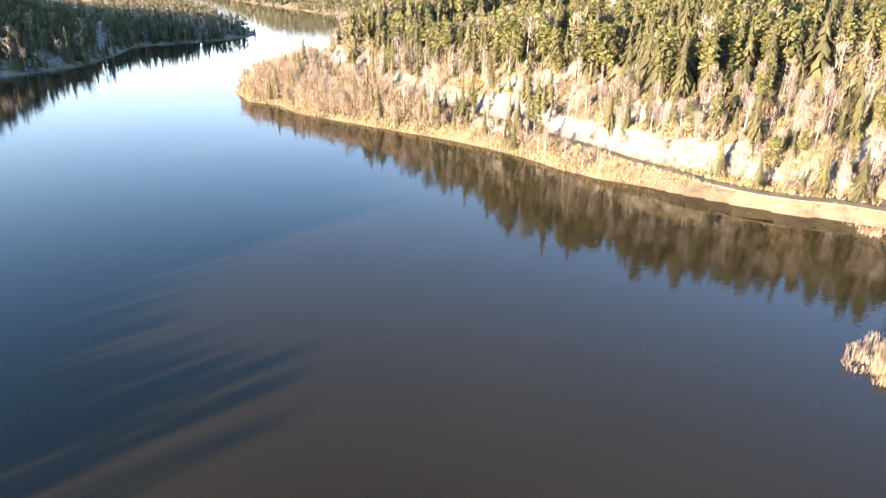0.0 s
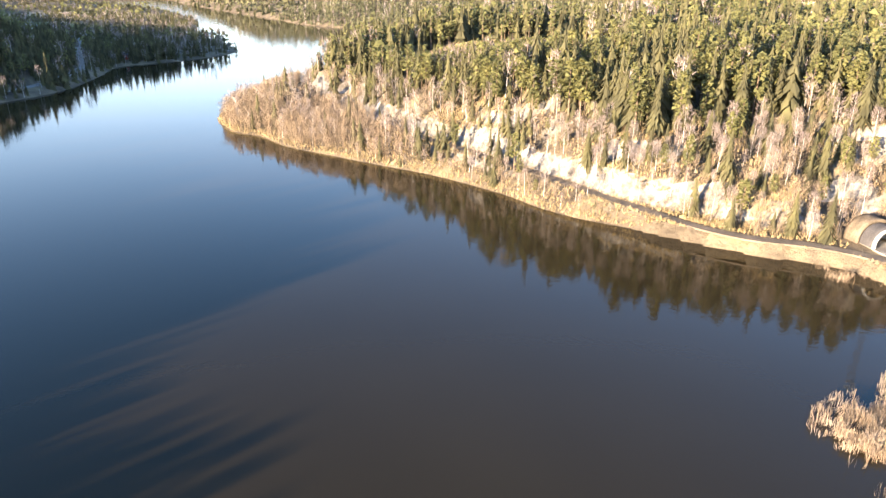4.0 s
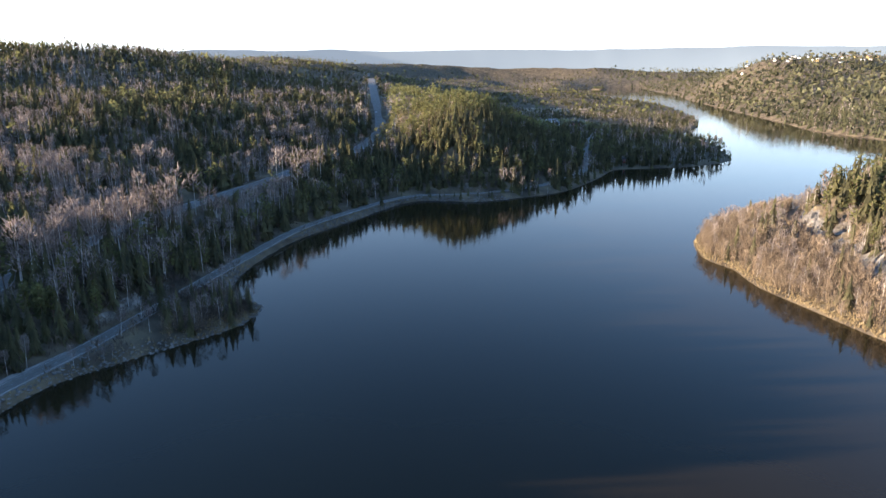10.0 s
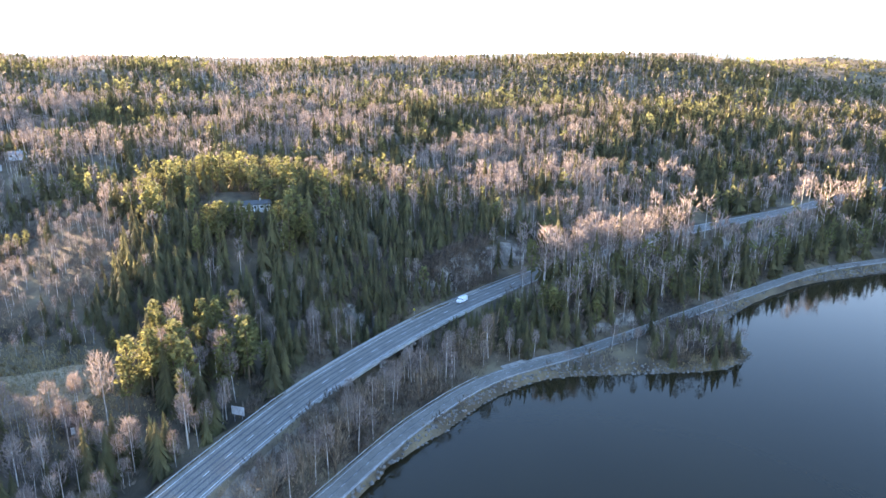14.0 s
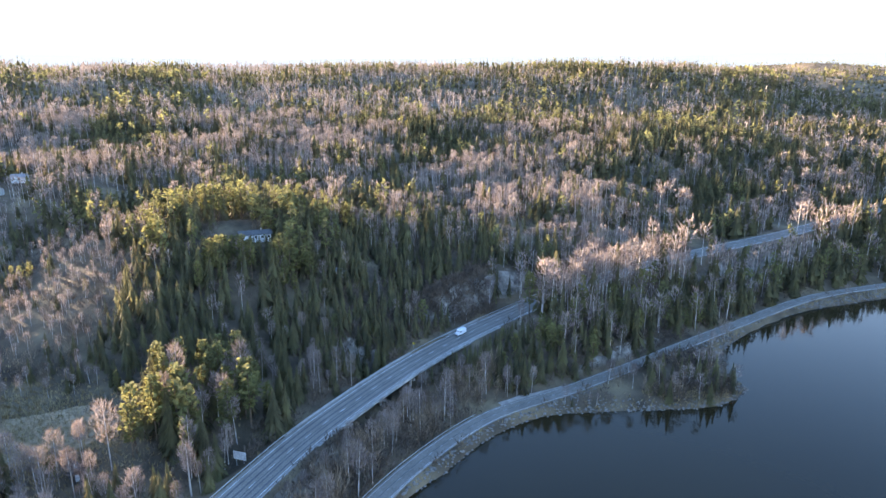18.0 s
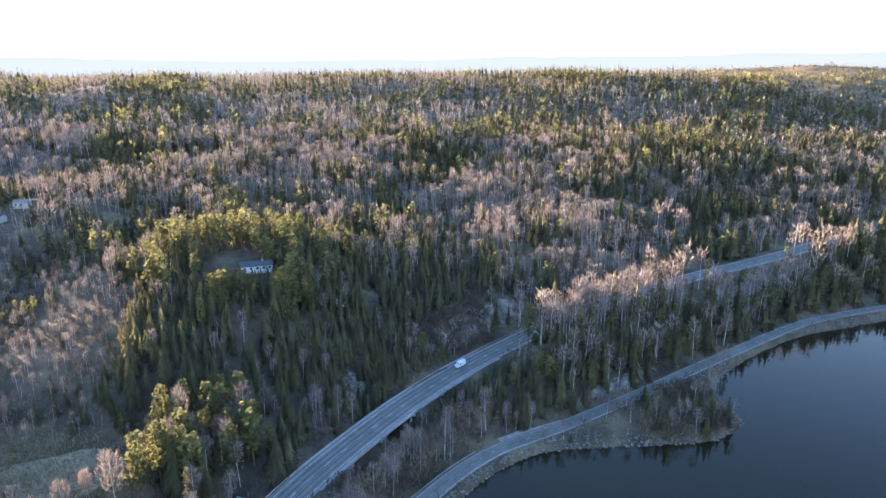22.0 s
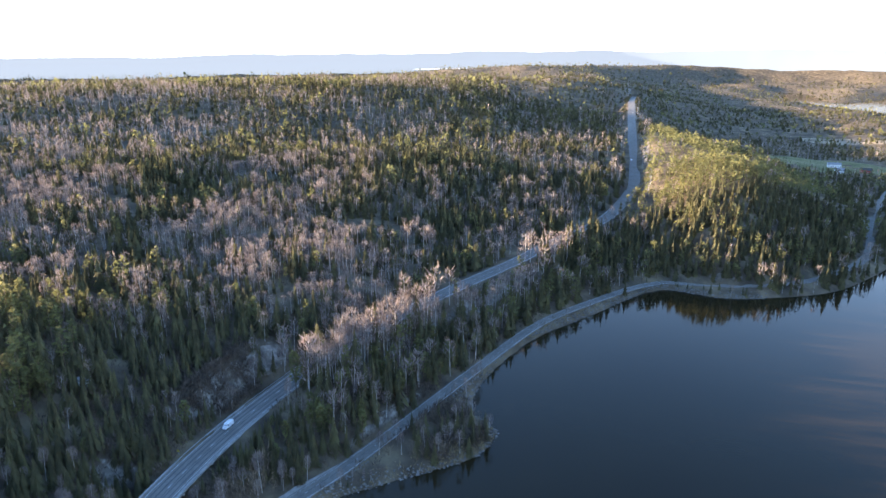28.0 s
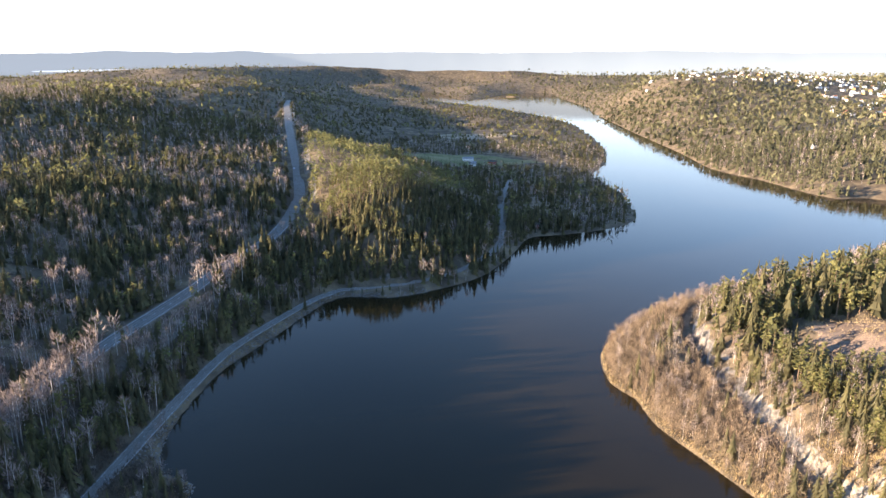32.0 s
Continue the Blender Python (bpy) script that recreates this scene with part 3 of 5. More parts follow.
def scatter():
    """Tree places: x, y, kind, height, level of detail."""
    rng = np.random.default_rng(3)
    out = []
    for lo, hi, cell, level in ((30, 360, 4.1, 1), (360, 720, 4.7, 2), (720, 1350, 7.1, 3), (1350, 2200, 12.0, 4), (2200, 3500, 20.0, 4), (3500, 4500, 34.0, 4)):
        n = int(hi // cell) + 1
        gx, gy = np.meshgrid(np.arange(-n, n) * cell, np.arange(-n, n) * cell)
        x = gx.ravel() + rng.uniform(-0.48, 0.48, gx.size) * cell
        y = gy.ravel() + rng.uniform(-0.48, 0.48, gx.size) * cell
        r, yaw = np.hypot(x, y), np.degrees(np.arctan2(-x, y))
        keep = (r >= lo) & (r < hi) & (yaw > -52) & (yaw < 127)
        if lo == 30:
            keep |= (r >= 30) & (r < 260) & (yaw < -52) & (yaw > -90) | (r < 330) & (r > 30) & (yaw >= 127)
        x, y = x[keep], y[keep]
        seen = (yaw[keep] > -50) & (yaw[keep] < 122)
        out.append(np.column_stack([x, y, np.where(seen, level, np.maximum(level, 2))]))
    p = np.vstack(out)
    x, y = p[:, 0], p[:, 1]
    h, d, wet = ground_height(p[:, :2])
    ok = (~wet) & (d > 1.2) & ~((x > -128) & (x < -52) & (y < 20))
    for line, gap in ((MAIN, 8.6), (LAKE, 4.3), (BYWAY, 3.4)):
        near = ok & (np.abs(x) < 1500) & (np.abs(y) < 1600)
        rd = np.full(len(x), 1e9)
        rd[near], _ = line_distance(p[near, :2], line)
        if line is MAIN:
            rd = np.where((x > 0) & (y > 168), 99, rd)
        ok &= rd > gap
    for cx, cy, a, b, turn in CLEARINGS:
        c, s = math.cos(radians(turn)), math.sin(radians(turn))
        u, v = (x - cx) * c + (y - cy) * s, -(x - cx) * s + (y - cy) * c
        inside = (u / a) ** 2 + (v / b) ** 2 < 0.75 + 0.5 * value_noise(x, y, 12)
        ok &= ~inside | ((cy > 1400) & (rng.random(len(x)) < 0.16))
    kindl = land_kind(x, y)
    ok &= (kindl != 1) | (h < 22) | (rng.random(len(x)) < 0.8)
    patch = value_noise(x + 50, y + 90, 62) * 0.42 + value_noise(x, y, 17) * 0.36 + 0.22 * rng.random(len(x))
    roll = rng.random(len(x))
    kind = np.where(patch + 0.24 * (roll - 0.5) > np.where((kindl == 0) & (p[:, 2] > 1), 0.535, 0.55), 2, np.where(roll < 0.7, 0, 1))
    # fewer conifers close to the water in the west
    kind = np.where(kindl == 2, np.where(roll > 0.86, 2, np.where(roll > 0.5, 1, 0)), kind)
    kind = np.where((kindl == 0) & (d < 10) & (roll > 0.3), 2, kind)
    # the sunny peninsula: conifers on top, bare trees below, alders on the low tip
    low = (kindl == 1) & (h < 21 + 8 * (patch - 0.5) + 8 * smooth(100, 130, x))
    kind = np.where(kindl == 1, np.where(low, np.where(roll < 0.27, 0, np.where(roll < 0.33, 1, np.where(roll < 0.78, 2, 3))), np.where(roll < 0.48, 0, np.where(roll < 0.91, 1, 2))), kind)
    tip = (kindl == 1) & (x < -10) & (h < 11)
    kind = np.where(tip, np.where(roll < 0.07, 0, np.where(roll < 0.3, 2, 3)), kind)
    east = x > -428 - (y - 436) * 0.874 + 14
    u, v = (x + 560) * 0.70 - (y - 640) * 0.71, (x + 560) * 0.71 + (y - 640) * 0.70
    lit = ((np.hypot((x + 445) / 85, (y - 575) / 180) < 1) | (np.hypot(u / 250, (v - 35) / 55) < 1)) & east
    knoll = (np.hypot((x + 395) / 125, (y - 560) / 200) < 1) & (kindl == 0) & east
    kind = np.where(knoll & (kind == 2) & (roll < 0.9), 0, kind)
    kind = np.where(lit & (kindl == 0) & (roll < 0.9), 1, kind)
    pines = np.hypot((x + 199) / 28, (y + 45) / 24) < 1
    kind = np.where(pines, np.where(roll < 0.42, 1, np.where(roll < 0.72, 0, 2)), kind)
    ok &= ~pines | (rng.random(len(x)) < 0.72)
    size = np.choose(kind, [15.5, 14.5, 14.5, 9.5]) * rng.uniform(0.55, 1.25, len(x))
    # trees stand in clumps, with thinner places between
    size = np.where(kindl == 0, size * (0.72 + 0.56 * value_noise(x + 20, y + 70, 21)), size)
    ok &= (kindl != 0) | lit | (value_noise(x + 400, y, 11) > 0.22)
    size = np.where((kindl == 1) & ~low, size * 1.32, size)
    size = np.where(low & (kind != 3), size * 0.8, size)
    size = np.where((d < 6) & (kindl == 1), size * 0.75, size)
    size = np.where((kindl == 0) & (d < 8), size * 0.75, size)
    size = np.where((kindl == 0) & (y > 880), size * 0.72, size)
    size = np.where(p[:, 2] == 4, size * 1.15, size)
    size = np.where(np.hypot(x, y) > 3500, size * 1.5, size)
    # tall birches and spruces between the two roads
    belt = (kindl == 0) & (x < -225) & (x > -380) & (y > 84) & (y < 330) & (d > 9) & (d < 66)
    to_main = np.full(len(x), 1e9)
    to_main[belt], _ = line_distance(p[belt, :2], MAIN)
    crest = belt & (to_main < 24 + 10 * (value_noise(x, y, 15) - 0.5))
    kind = np.where(belt, np.where(roll < np.where(crest, 0.14, 0.62), 0, np.where(roll < np.where(crest, 0.24, 0.8), 1, 2)), kind)
    size = np.where(belt, np.choose(kind, [15.0, 14.0, 18.0, 8.0]) * (0.75 + 0.5 * rng.random(len(x))), size)

    def within(cx, cy, a, b, turn=0):
        c, s = math.cos(radians(turn)), math.sin(radians(turn))
        u, v = (x - cx) * c + (y - cy) * s, -(x - cx) * s + (y - cy) * c
        return (kindl == 0) & ((u / a) ** 2 + (v / b) ** 2 < 0.75 + 0.5 * value_noise(x + 9, y, 13))

    # birch groves on the slopes, sunlit pines on the cabin ridge, scrub behind it
    for cx, cy, a, b, turn, tall in ((-412, -10, 14, 30, 0, 15), (-380, 100, 17, 20, 0, 16), (-352, 128, 12, 40, 20, 14), (-415, 231, 16, 12, 0, 21), (-450, 330, 48, 26, 60, 16), (-398, 300, 16, 40, 20, 15),
                                     (-465, -118, 26, 40, 0, 13), (-600, 15, 45, 60, 0, 15), (-520, 150, 22, 40, 10, 14), (-620, 190, 30, 60, 20, 14), (-690, -60, 40, 70, 0, 14)):
        grove = within(cx, cy, a, b, turn) & (roll > 0.3)
        kind = np.where(grove, 2, kind)
        size = np.where(grove, tall * rng.uniform(0.75, 1.15, len(x)), size)
    ridge_pines = within(-352, -46, 24, 105, -6) & (roll < 0.9)
    kind = np.where(ridge_pines, np.where(roll < 0.34, 1, np.where(roll < 0.76, 0, 2)), kind)
    size = np.where(ridge_pines, rng.uniform(9, 18, len(x)), size)
    scrub = within(-412, -98, 24, 34) | within(-432, 44, 13, 36, -35)
    ok &= ~scrub | (rng.random(len(x)) < 0.25)
    size = np.where(scrub, size * 0.6, size)
    # tall pines by the cabins and beside the meadow, more spruce on the far slope
    size = np.where(pines, np.clip(37 - h, 10, 21) * rng.uniform(0.75, 1.12, len(x)), size)
    yard = (np.hypot((x + 312) / 52, (y + 36) / 44) < 1) & (rng.random(len(x)) < 0.5)
    kind = np.where(yard, np.where(roll < 0.7, 1, 0), kind)
    size = np.where(yard, 15 + 6 * rng.random(len(x)), size)
    front = (x > -309) & (x < -255) & (y > -52) & (y < -14)
    size = np.where(front, np.minimum(size, np.maximum(45 + 0.26 * (x + 312) - h, 3.0)), size)
    # dark spruce swapped in for birches stands in for shade on this slope
    dark = (kindl == 0) & (((x < -420) & (y > 150)) | (y > 330)) & (kind == 2) & (roll < 0.93)
    kind = np.where(dark & (rng.random(len(x)) < smooth(150, 330, y) * 0.5), 0, kind)
    # thin bare growth by the bridge, bushes on the small promontory
    gorge = (kindl == 0) & (x < -100) & (x > -245) & (y < 62) & (y + 12 > (x + 178) * -0.85)
    kind = np.where(gorge & (roll < 0.9), np.where(roll < 0.5, 2, 3), kind)
    ok &= ~gorge | (rng.random(len(x)) < 0.85)
    cape = (np.hypot((x + 215) / 15, (y - 135) / 32) < 1) | (np.hypot((x + 280) / 16, (y - 218) / 26) < 1) & (d < 8)
    ahead, aside = -(x + 199) * 0.74 - (y + 45) * 0.67, (x + 199) * 0.67 - (y + 45) * 0.74
    lane = (kindl == 0) & (ahead > 14) & (ahead < 260) & (np.abs(aside) < 40)
    bare = np.hypot((x + 245) / 42, (y + 105) / 30) < 1
    kind = np.where(bare, np.where(roll < 0.6, 2, np.where(roll < 0.7, 0, 3)), kind)
    size = np.where(bare, 9.0 + 3 * roll, size)
    size = np.where(lane, np.minimum(size, np.maximum(18 + 0.158 * ahead - h, 8.0) * rng.uniform(0.75, 1.1, len(x))), size)
    # darker spruce stands on the slope behind the highway
    stand = (kindl == 0) & (x < -225) & (x > -322) & (y < 85) & (y > -75) & (value_noise(x + 5, y, 30) > 0.2)
    kind = np.where(stand & (roll < 0.88) & ~yard, 0, kind)
    size = np.where(stand & ~yard & ~front, rng.uniform(8.5, 15, len(x)), size)
    kind = np.where(cape, np.where(roll < 0.55, 0, np.where(roll < 0.7, 2, 3)), kind)
    size = np.where(cape, np.choose(kind, [11.0, 9.0, 11.0, 6.5]) * (0.7 + 0.5 * roll), size)
    p[:, 2] = np.where(tip, 1, p[:, 2])
    size = np.where(lit & (kindl == 0), size * 0.92, size)
    # lower trees before the felled clearing on the point
    view = (kindl == 1) & (x > -30) & (x < 90) & (y > 290) & (y < 400)
    size = np.where(view, np.minimum(size, np.maximum(39 + 0.127 * (394 - y) - h, 4) * rng.uniform(0.6, 1.1, len(x))), size)
    thin = np.where(low & ~tip, rng.random(len(x)) < 0.95, True) & np.where((kindl == 0) & ~lit, rng.random(len(x)) < 0.86, True)
    ok &= thin
    # keep the roads open to the sky on the lake side
    for line, lo, hi, slope in ((MAIN, -60, 82, 0.45), (MAIN, 206, 262, 0.45), (MAIN, 395, 1500, 0.32), (LAKE, -60, 172, 0.45), (LAKE, 236, 420, 0.45), (BYWAY, 150, 236, 0.4)):
        near = np.where(ok & (np.hypot(x, y) < 1500))[0]
        for part_rows in np.array_split(near, max(1, len(near) // 4000)):
            gx, gy = x[part_rows, None] - line[None, :, 0], y[part_rows, None] - line[None, :, 1]
            q = np.argmin(gx * gx + gy * gy, 1)
            dist = np.hypot(x[part_rows] - line[q, 0], y[part_rows] - line[q, 1])
            front = np.hypot(x[part_rows], y[part_rows]) < np.hypot(line[q, 0], line[q, 1])
            use = front & (dist < 36) & ~cape[part_rows] & (line[q, 1] > lo) & (line[q, 1] < hi) & ((line is not MAIN) | (line[q, 0] < -100))
            if line is MAIN and lo == -60:
                hide = front & (dist < 26) & (((line[q, 1] > 84) & (line[q, 1] < 200)) | ((line[q, 1] > 275) & (line[q, 1] < 390))) & (line[q, 0] < -100)
                size[part_rows] *= np.where(hide, 1.35, 1.0)
            room = line[q, 2] - h[part_rows] + (dist - 3) * slope
            room = np.maximum(room, np.where(rng.random(len(q)) < np.where(kind[part_rows] == 2, 0.22, 0.03), 12, 0))
            new_size = np.where(use, np.minimum(size[part_rows], room), size[part_rows])
            size[part_rows] = new_size
            ok[part_rows] &= new_size > 2.5
    p = np.column_stack([x, y, h - 0.1, kind, size, p[:, 2], kindl, roll])[ok]
    return np.vstack([p, undergrowth(), thicket(), gully_brush(), shore_birches()])


def thicket():
    """More alders on the low tip of the peninsula."""
    rng = np.random.default_rng(19)
    n = 2600
    x, y = rng.uniform(-118, 10, n), rng.uniform(265, 480, n)
    h, d, wet = ground_height(np.column_stack([x, y]))
    rd, _ = line_distance(np.column_stack([x, y]), BYWAY)
    ok = ~wet & (d > 2) & (h < 9.5) & (rd > 3.4) & (rng.random(n) < smooth(15, -60, x))
    return np.column_stack([x, y, h - 0.1, np.full(n, 3), rng.uniform(6, 11, n), np.full(n, 1), np.ones(n), rng.random(n)])[ok]


def gully_brush():
    """Dense low brush in the gully by the bridge, on the cutting and the small promontory."""
    rng = np.random.default_rng(23)
    c = np.array([(-205, 25, 38, 30, 2600), (-172, -2, 26, 20, 1100), (-290, 62, 22, 16, 700), (-283, 60, 14, 16, 900), (-262, 28, 22, 22, 900), (-245, 128, 20, 34, 1100), (-212, 140, 7, 16, 260)])
    pts = np.vstack([np.column_stack([rng.uniform(-a, a, int(n)) + x, rng.uniform(-b, b, int(n)) + y]) for x, y, a, b, n in c])
    h, d, wet = ground_height(pts)
    ok = ~wet & (d > 1.5)
    for line, gap in ((MAIN, 7.6), (LAKE, 4.0)):
        ok &= line_distance(pts, line)[0] > gap
    n = len(pts)
    return np.column_stack([pts, h - 0.1, np.full(n, 4), rng.uniform(1.4, 3.6, n), np.full(n, 2), np.zeros(n), rng.random(n)])[ok]


def shore_birches():
    """Single birches between the lane and the water."""
    at = np.array([(-152.5, 12.5, 10.5), (-147.5, 8.5, 9.0), (-149.5, 12.0, 8.0)])
    h, d, wet = ground_height(at[:, :2])
    n = len(at)
    return np.column_stack([at[:, :2], h - 0.1, np.full(n, 2), at[:, 2], np.full(n, 1), np.zeros(n), np.full(n, 0.5)])[~wet]


def undergrowth():
    """Low bare bushes between the near trees."""
    rng = np.random.default_rng(17)
    n = 23000
    r, yaw = 120 + 290 * np.sqrt(rng.random(n)), np.radians(rng.uniform(-48, 122, n))
    x, y = -np.sin(yaw) * r, np.cos(yaw) * r
    h, d, wet = ground_height(np.column_stack([x, y]))
    ok = ~wet & (d > 1.5) & (value_noise(x, y, 14) > 0.32)
    for line, gap in ((MAIN, 8.0), (LAKE, 4.3), (BYWAY, 3.2)):
        rd, _ = line_distance(np.column_stack([x, y]), line)
        ok &= rd > gap
    for cx, cy, a, b, turn in CLEARINGS[:15]:
        ok &= ((x - cx) / a) ** 2 + ((y - cy) / b) ** 2 > 0.8
    size = rng.uniform(1.6, 4.2, n)
    kindl = land_kind(x, y)
    ok &= (kindl == 0) | (h < 28)
    return np.column_stack([x, y, h - 0.1, np.where(kindl == 1, 3, 4), size, np.full(n, 2), kindl, rng.random(n)])[ok]


TREES = scatter()


def pack_trees(rows, kind, level):
    """Vertices, triangles and material slots of many trees of one kind."""
    rng = np.random.default_rng(100 * KINDS.index(kind) + level)
    vs, ts, ms, n = [], [], [], 0
    forms = SHAPES[kind][level]
    pick = rng.integers(0, len(forms), len(rows))
    for f, (trunk, crown) in enumerate(forms):
        sel = rows[pick == f]
        if not len(sel):
            continue
        if level >= 3 and (kind != "birch" or level == 4):
            v, t = crown
            m = np.ones(len(t), int)
        else:
            v, t = join([trunk, crown])
            m = np.concatenate([np.zeros(len(trunk[1]), int), np.ones(len(crown[1]), int)])
        a = rng.random(len(sel)) * 2 * math.pi
        c, s = np.cos(a)[:, None], np.sin(a)[:, None]
        sz = sel[:, 4][:, None]
        wd = sz * rng.uniform(0.82, 1.2, (len(sel), 1))
        X = (v[:, 0] * c - v[:, 1] * s) * wd + sel[:, 0][:, None]
        Y = (v[:, 0] * s + v[:, 1] * c) * wd + sel[:, 1][:, None]
        Z = v[:, 2] * sz + sel[:, 2][:, None]
        vs.append(np.stack([X, Y, Z], -1).reshape(-1, 3))
        ts.append((t[None] + (np.arange(len(sel)) * len(v))[:, None, None]).reshape(-1, 3) + n)
        ms.append(np.tile(m, len(sel)))
        n += len(sel) * len(v)
    return np.vstack(vs), np.vstack(ts), np.concatenate(ms)


SINGLE = {"spruce": 300, "pine": 190, "birch": 300, "alder": 140, "bush": 0}


def build_trees():
    used = np.zeros(len(TREES), bool)
    r = np.hypot(TREES[:, 0], TREES[:, 1])
    yaw = np.degrees(np.arctan2(-TREES[:, 0], TREES[:, 1]))
    rng = np.random.default_rng(5)
    for k, kind in enumerate(KINDS[:4]):
        forms = []
        for trunk, crown in SHAPES[kind][0]:
            forms.append((mesh_from("trunk", *trunk, [TREE_MATS[kind][0]]), mesh_from("crown", *crown, [TREE_MATS[kind][1]])))
        mine = np.where((TREES[:, 3] == k) & (r < 360) & (yaw > -45) & (yaw < 118))[0]
        mine = mine[np.argsort(r[mine])][:SINGLE[kind]]
        used[mine] = True
        for i in mine:
            x, y, z, _, size = TREES[i, :5]
            top = new(kind + "_tree")
            trunk, crown = forms[rng.integers(0, len(forms))]
            part("trunk", trunk, top)
            part("crown", crown, top)
            wd = size * rng.uniform(0.85, 1.15)
            top.matrix_world = Matrix.LocRotScale((x, y, z), Euler((0, 0, rng.random() * 6.28)), (wd, wd, size))
            tagged(top, TREE_LABEL[kind], kind + " tree", kind + " trees round the lake")
    # distant conifers beyond the river take the needle colour with haze mixed in
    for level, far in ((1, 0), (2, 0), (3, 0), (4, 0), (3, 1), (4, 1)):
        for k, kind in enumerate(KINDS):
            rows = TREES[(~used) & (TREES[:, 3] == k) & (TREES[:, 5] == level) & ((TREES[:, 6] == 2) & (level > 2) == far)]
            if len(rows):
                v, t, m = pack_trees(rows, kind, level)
                ob = new(kind + "_woods", mesh_from(kind + "_woods", v, t, (M_BARK, M_FARHAZE) if far and k < 2 else TREE_MATS[kind], m))
                tagged(ob, {"spruce": "dense dark green spruce woods on the hills", "pine": "olive green pine woods on the hills",
                            "birch": "leafless pale birch woods on the slopes", "alder": "leafless brown alder thicket by the water", "bush": "low dark brown leafless undergrowth between the trees"}[kind], "woods", kind="stuff")


build_trees()


# ---- built things ----
def bm_mesh(name, fill, mats):
    bm = bmesh.new()
    fill(bm)
    me = bpy.data.meshes.new(name)
    bm.to_mesh(me)
    bm.free()
    for m in mats if isinstance(mats, (list, tuple)) else [mats]:
        me.materials.append(m)
    return me


def box(bm, size, at=(0, 0, 0), bevel=0.0, turn=0.0):
    """A box with its middle at a place; bevelled edges where asked."""
    m = Matrix.Translation(at) @ Matrix.Rotation(turn, 4, "Z") @ Matrix.Diagonal((*size, 1))
    made = bmesh.ops.create_cube(bm, size=1, matrix=m)
    if bevel:
        es = {e for v in made["verts"] for e in v.link_edges}
        bmesh.ops.bevel(bm, geom=list(es), offset=bevel, segments=1, affect="EDGES")


def tube(bm, r0, r1, z0, z1, at=(0, 0), sides=8):
    m = Matrix.Translation((at[0], at[1], (z0 + z1) / 2))
    bmesh.ops.create_cone(bm, cap_ends=True, segments=sides, radius1=r0, radius2=r1, depth=z1 - z0, matrix=m)


def gable(bm, length, width, high, z, over=0.4, thick=0.18):
    """A pitched roof of two slabs, ridge along x."""
    for s in (-1, 1):
        a = math.atan2(high, width / 2)
        run = math.hypot(high, width / 2) + over
        m = Matrix.Translation((0, s * (width / 4 + over * 0.3), z + high / 2 - over * 0.12)) @ Matrix.Rotation(-s * a, 4, "X") @ Matrix.Diagonal((length + 2 * over, run, thick, 1))
        bmesh.ops.create_cube(bm, size=1, matrix=m)


def gable_walls(bm, length, width, wall, high):
    x, y = length / 2, width / 2
    p = [(-x, -y, -1), (x, -y, -1), (x, y, -1), (-x, y, -1), (-x, -y, wall), (x, -y, wall), (x, y, wall), (-x, y, wall), (-x, 0, wall + high), (x, 0, wall + high)]
    v = [bm.verts.new(q) for q in p]
    for f in ((0, 1, 5, 4), (2, 3, 7, 6), (1, 2, 6, 9, 5), (3, 0, 4, 8, 7), (4, 5, 9, 8), (6, 7, 8, 9), (3, 2, 1, 0)):
        bm.faces.new([v[k] for k in f])


def at_ground(x, y, lift=0.0):
    return float(ground_height(np.array([[x, y]]))[0][0]) + lift


def plain(name, colour, rough=0.7, spec=0.3, vary=0.25):
    lo, hi = tuple(c * (1 - vary) for c in colour), tuple(c * (1 + vary * 0.6) for c in colour)
    return mottled(name, (0.35, 2.5), [(0.3, lo), (0.7, hi)], rough, spec)


M_WHITE = plain("white_painted_boards", (0.72, 0.71, 0.68), 0.6)
M_GREYWALL = plain("grey_painted_boards", (0.42, 0.43, 0.44), 0.7)
M_RED = plain("red_painted_boards", (0.28, 0.07, 0.05), 0.7)
M_OCHRE = plain("ochre_painted_boards", (0.45, 0.32, 0.14), 0.7)
M_ROOF = plain("dark_roof_tiles", (0.07, 0.065, 0.065), 0.8)
M_TILE = plain("red_roof_tiles", (0.26, 0.11, 0.07), 0.8)
M_METALROOF = plain("light_metal_roof", (0.22, 0.225, 0.235), 0.45, 0.4)
M_SLATE = plain("grey_roofing_felt", (0.10, 0.105, 0.11), 0.8)
M_CARWHITE = plain("white_car_paint", (0.75, 0.76, 0.77), 0.25, 0.5, 0.05)
M_TYRE = plain("black_rubber", (0.02, 0.02, 0.02), 0.85)
M_GREEN = plain("green_sheet_metal", (0.07, 0.12, 0.07), 0.6)
M_POLE = plain("weathered_pole_wood", (0.26, 0.21, 0.16), 0.9)
M_STONE = mottled("grey_boulder", (0.5, 3.0), [(0.3, (0.10, 0.095, 0.088)), (0.7, (0.24, 0.225, 0.205))], 0.95)
M_LINING = plain("pale_tunnel_lining", (0.5, 0.48, 0.44), 0.8)
M_DARKROOF = plain("tarred_tunnel_roof", (0.055, 0.05, 0.05), 0.9)
M_GRAVEL = mottled("pale_gravel", (0.3, 5.0), [(0.3, (0.22, 0.2, 0.18)), (0.7, (0.4, 0.37, 0.33))], 0.95)
M_DRYGRASS = foliage("dry_grass", (0.20, 0.145, 0.075), (0.28, 0.21, 0.11), (0.36, 0.27, 0.15), 0.2)
M_YELLOW = plain("yellow_sign_face", (0.65, 0.48, 0.06), 0.5)


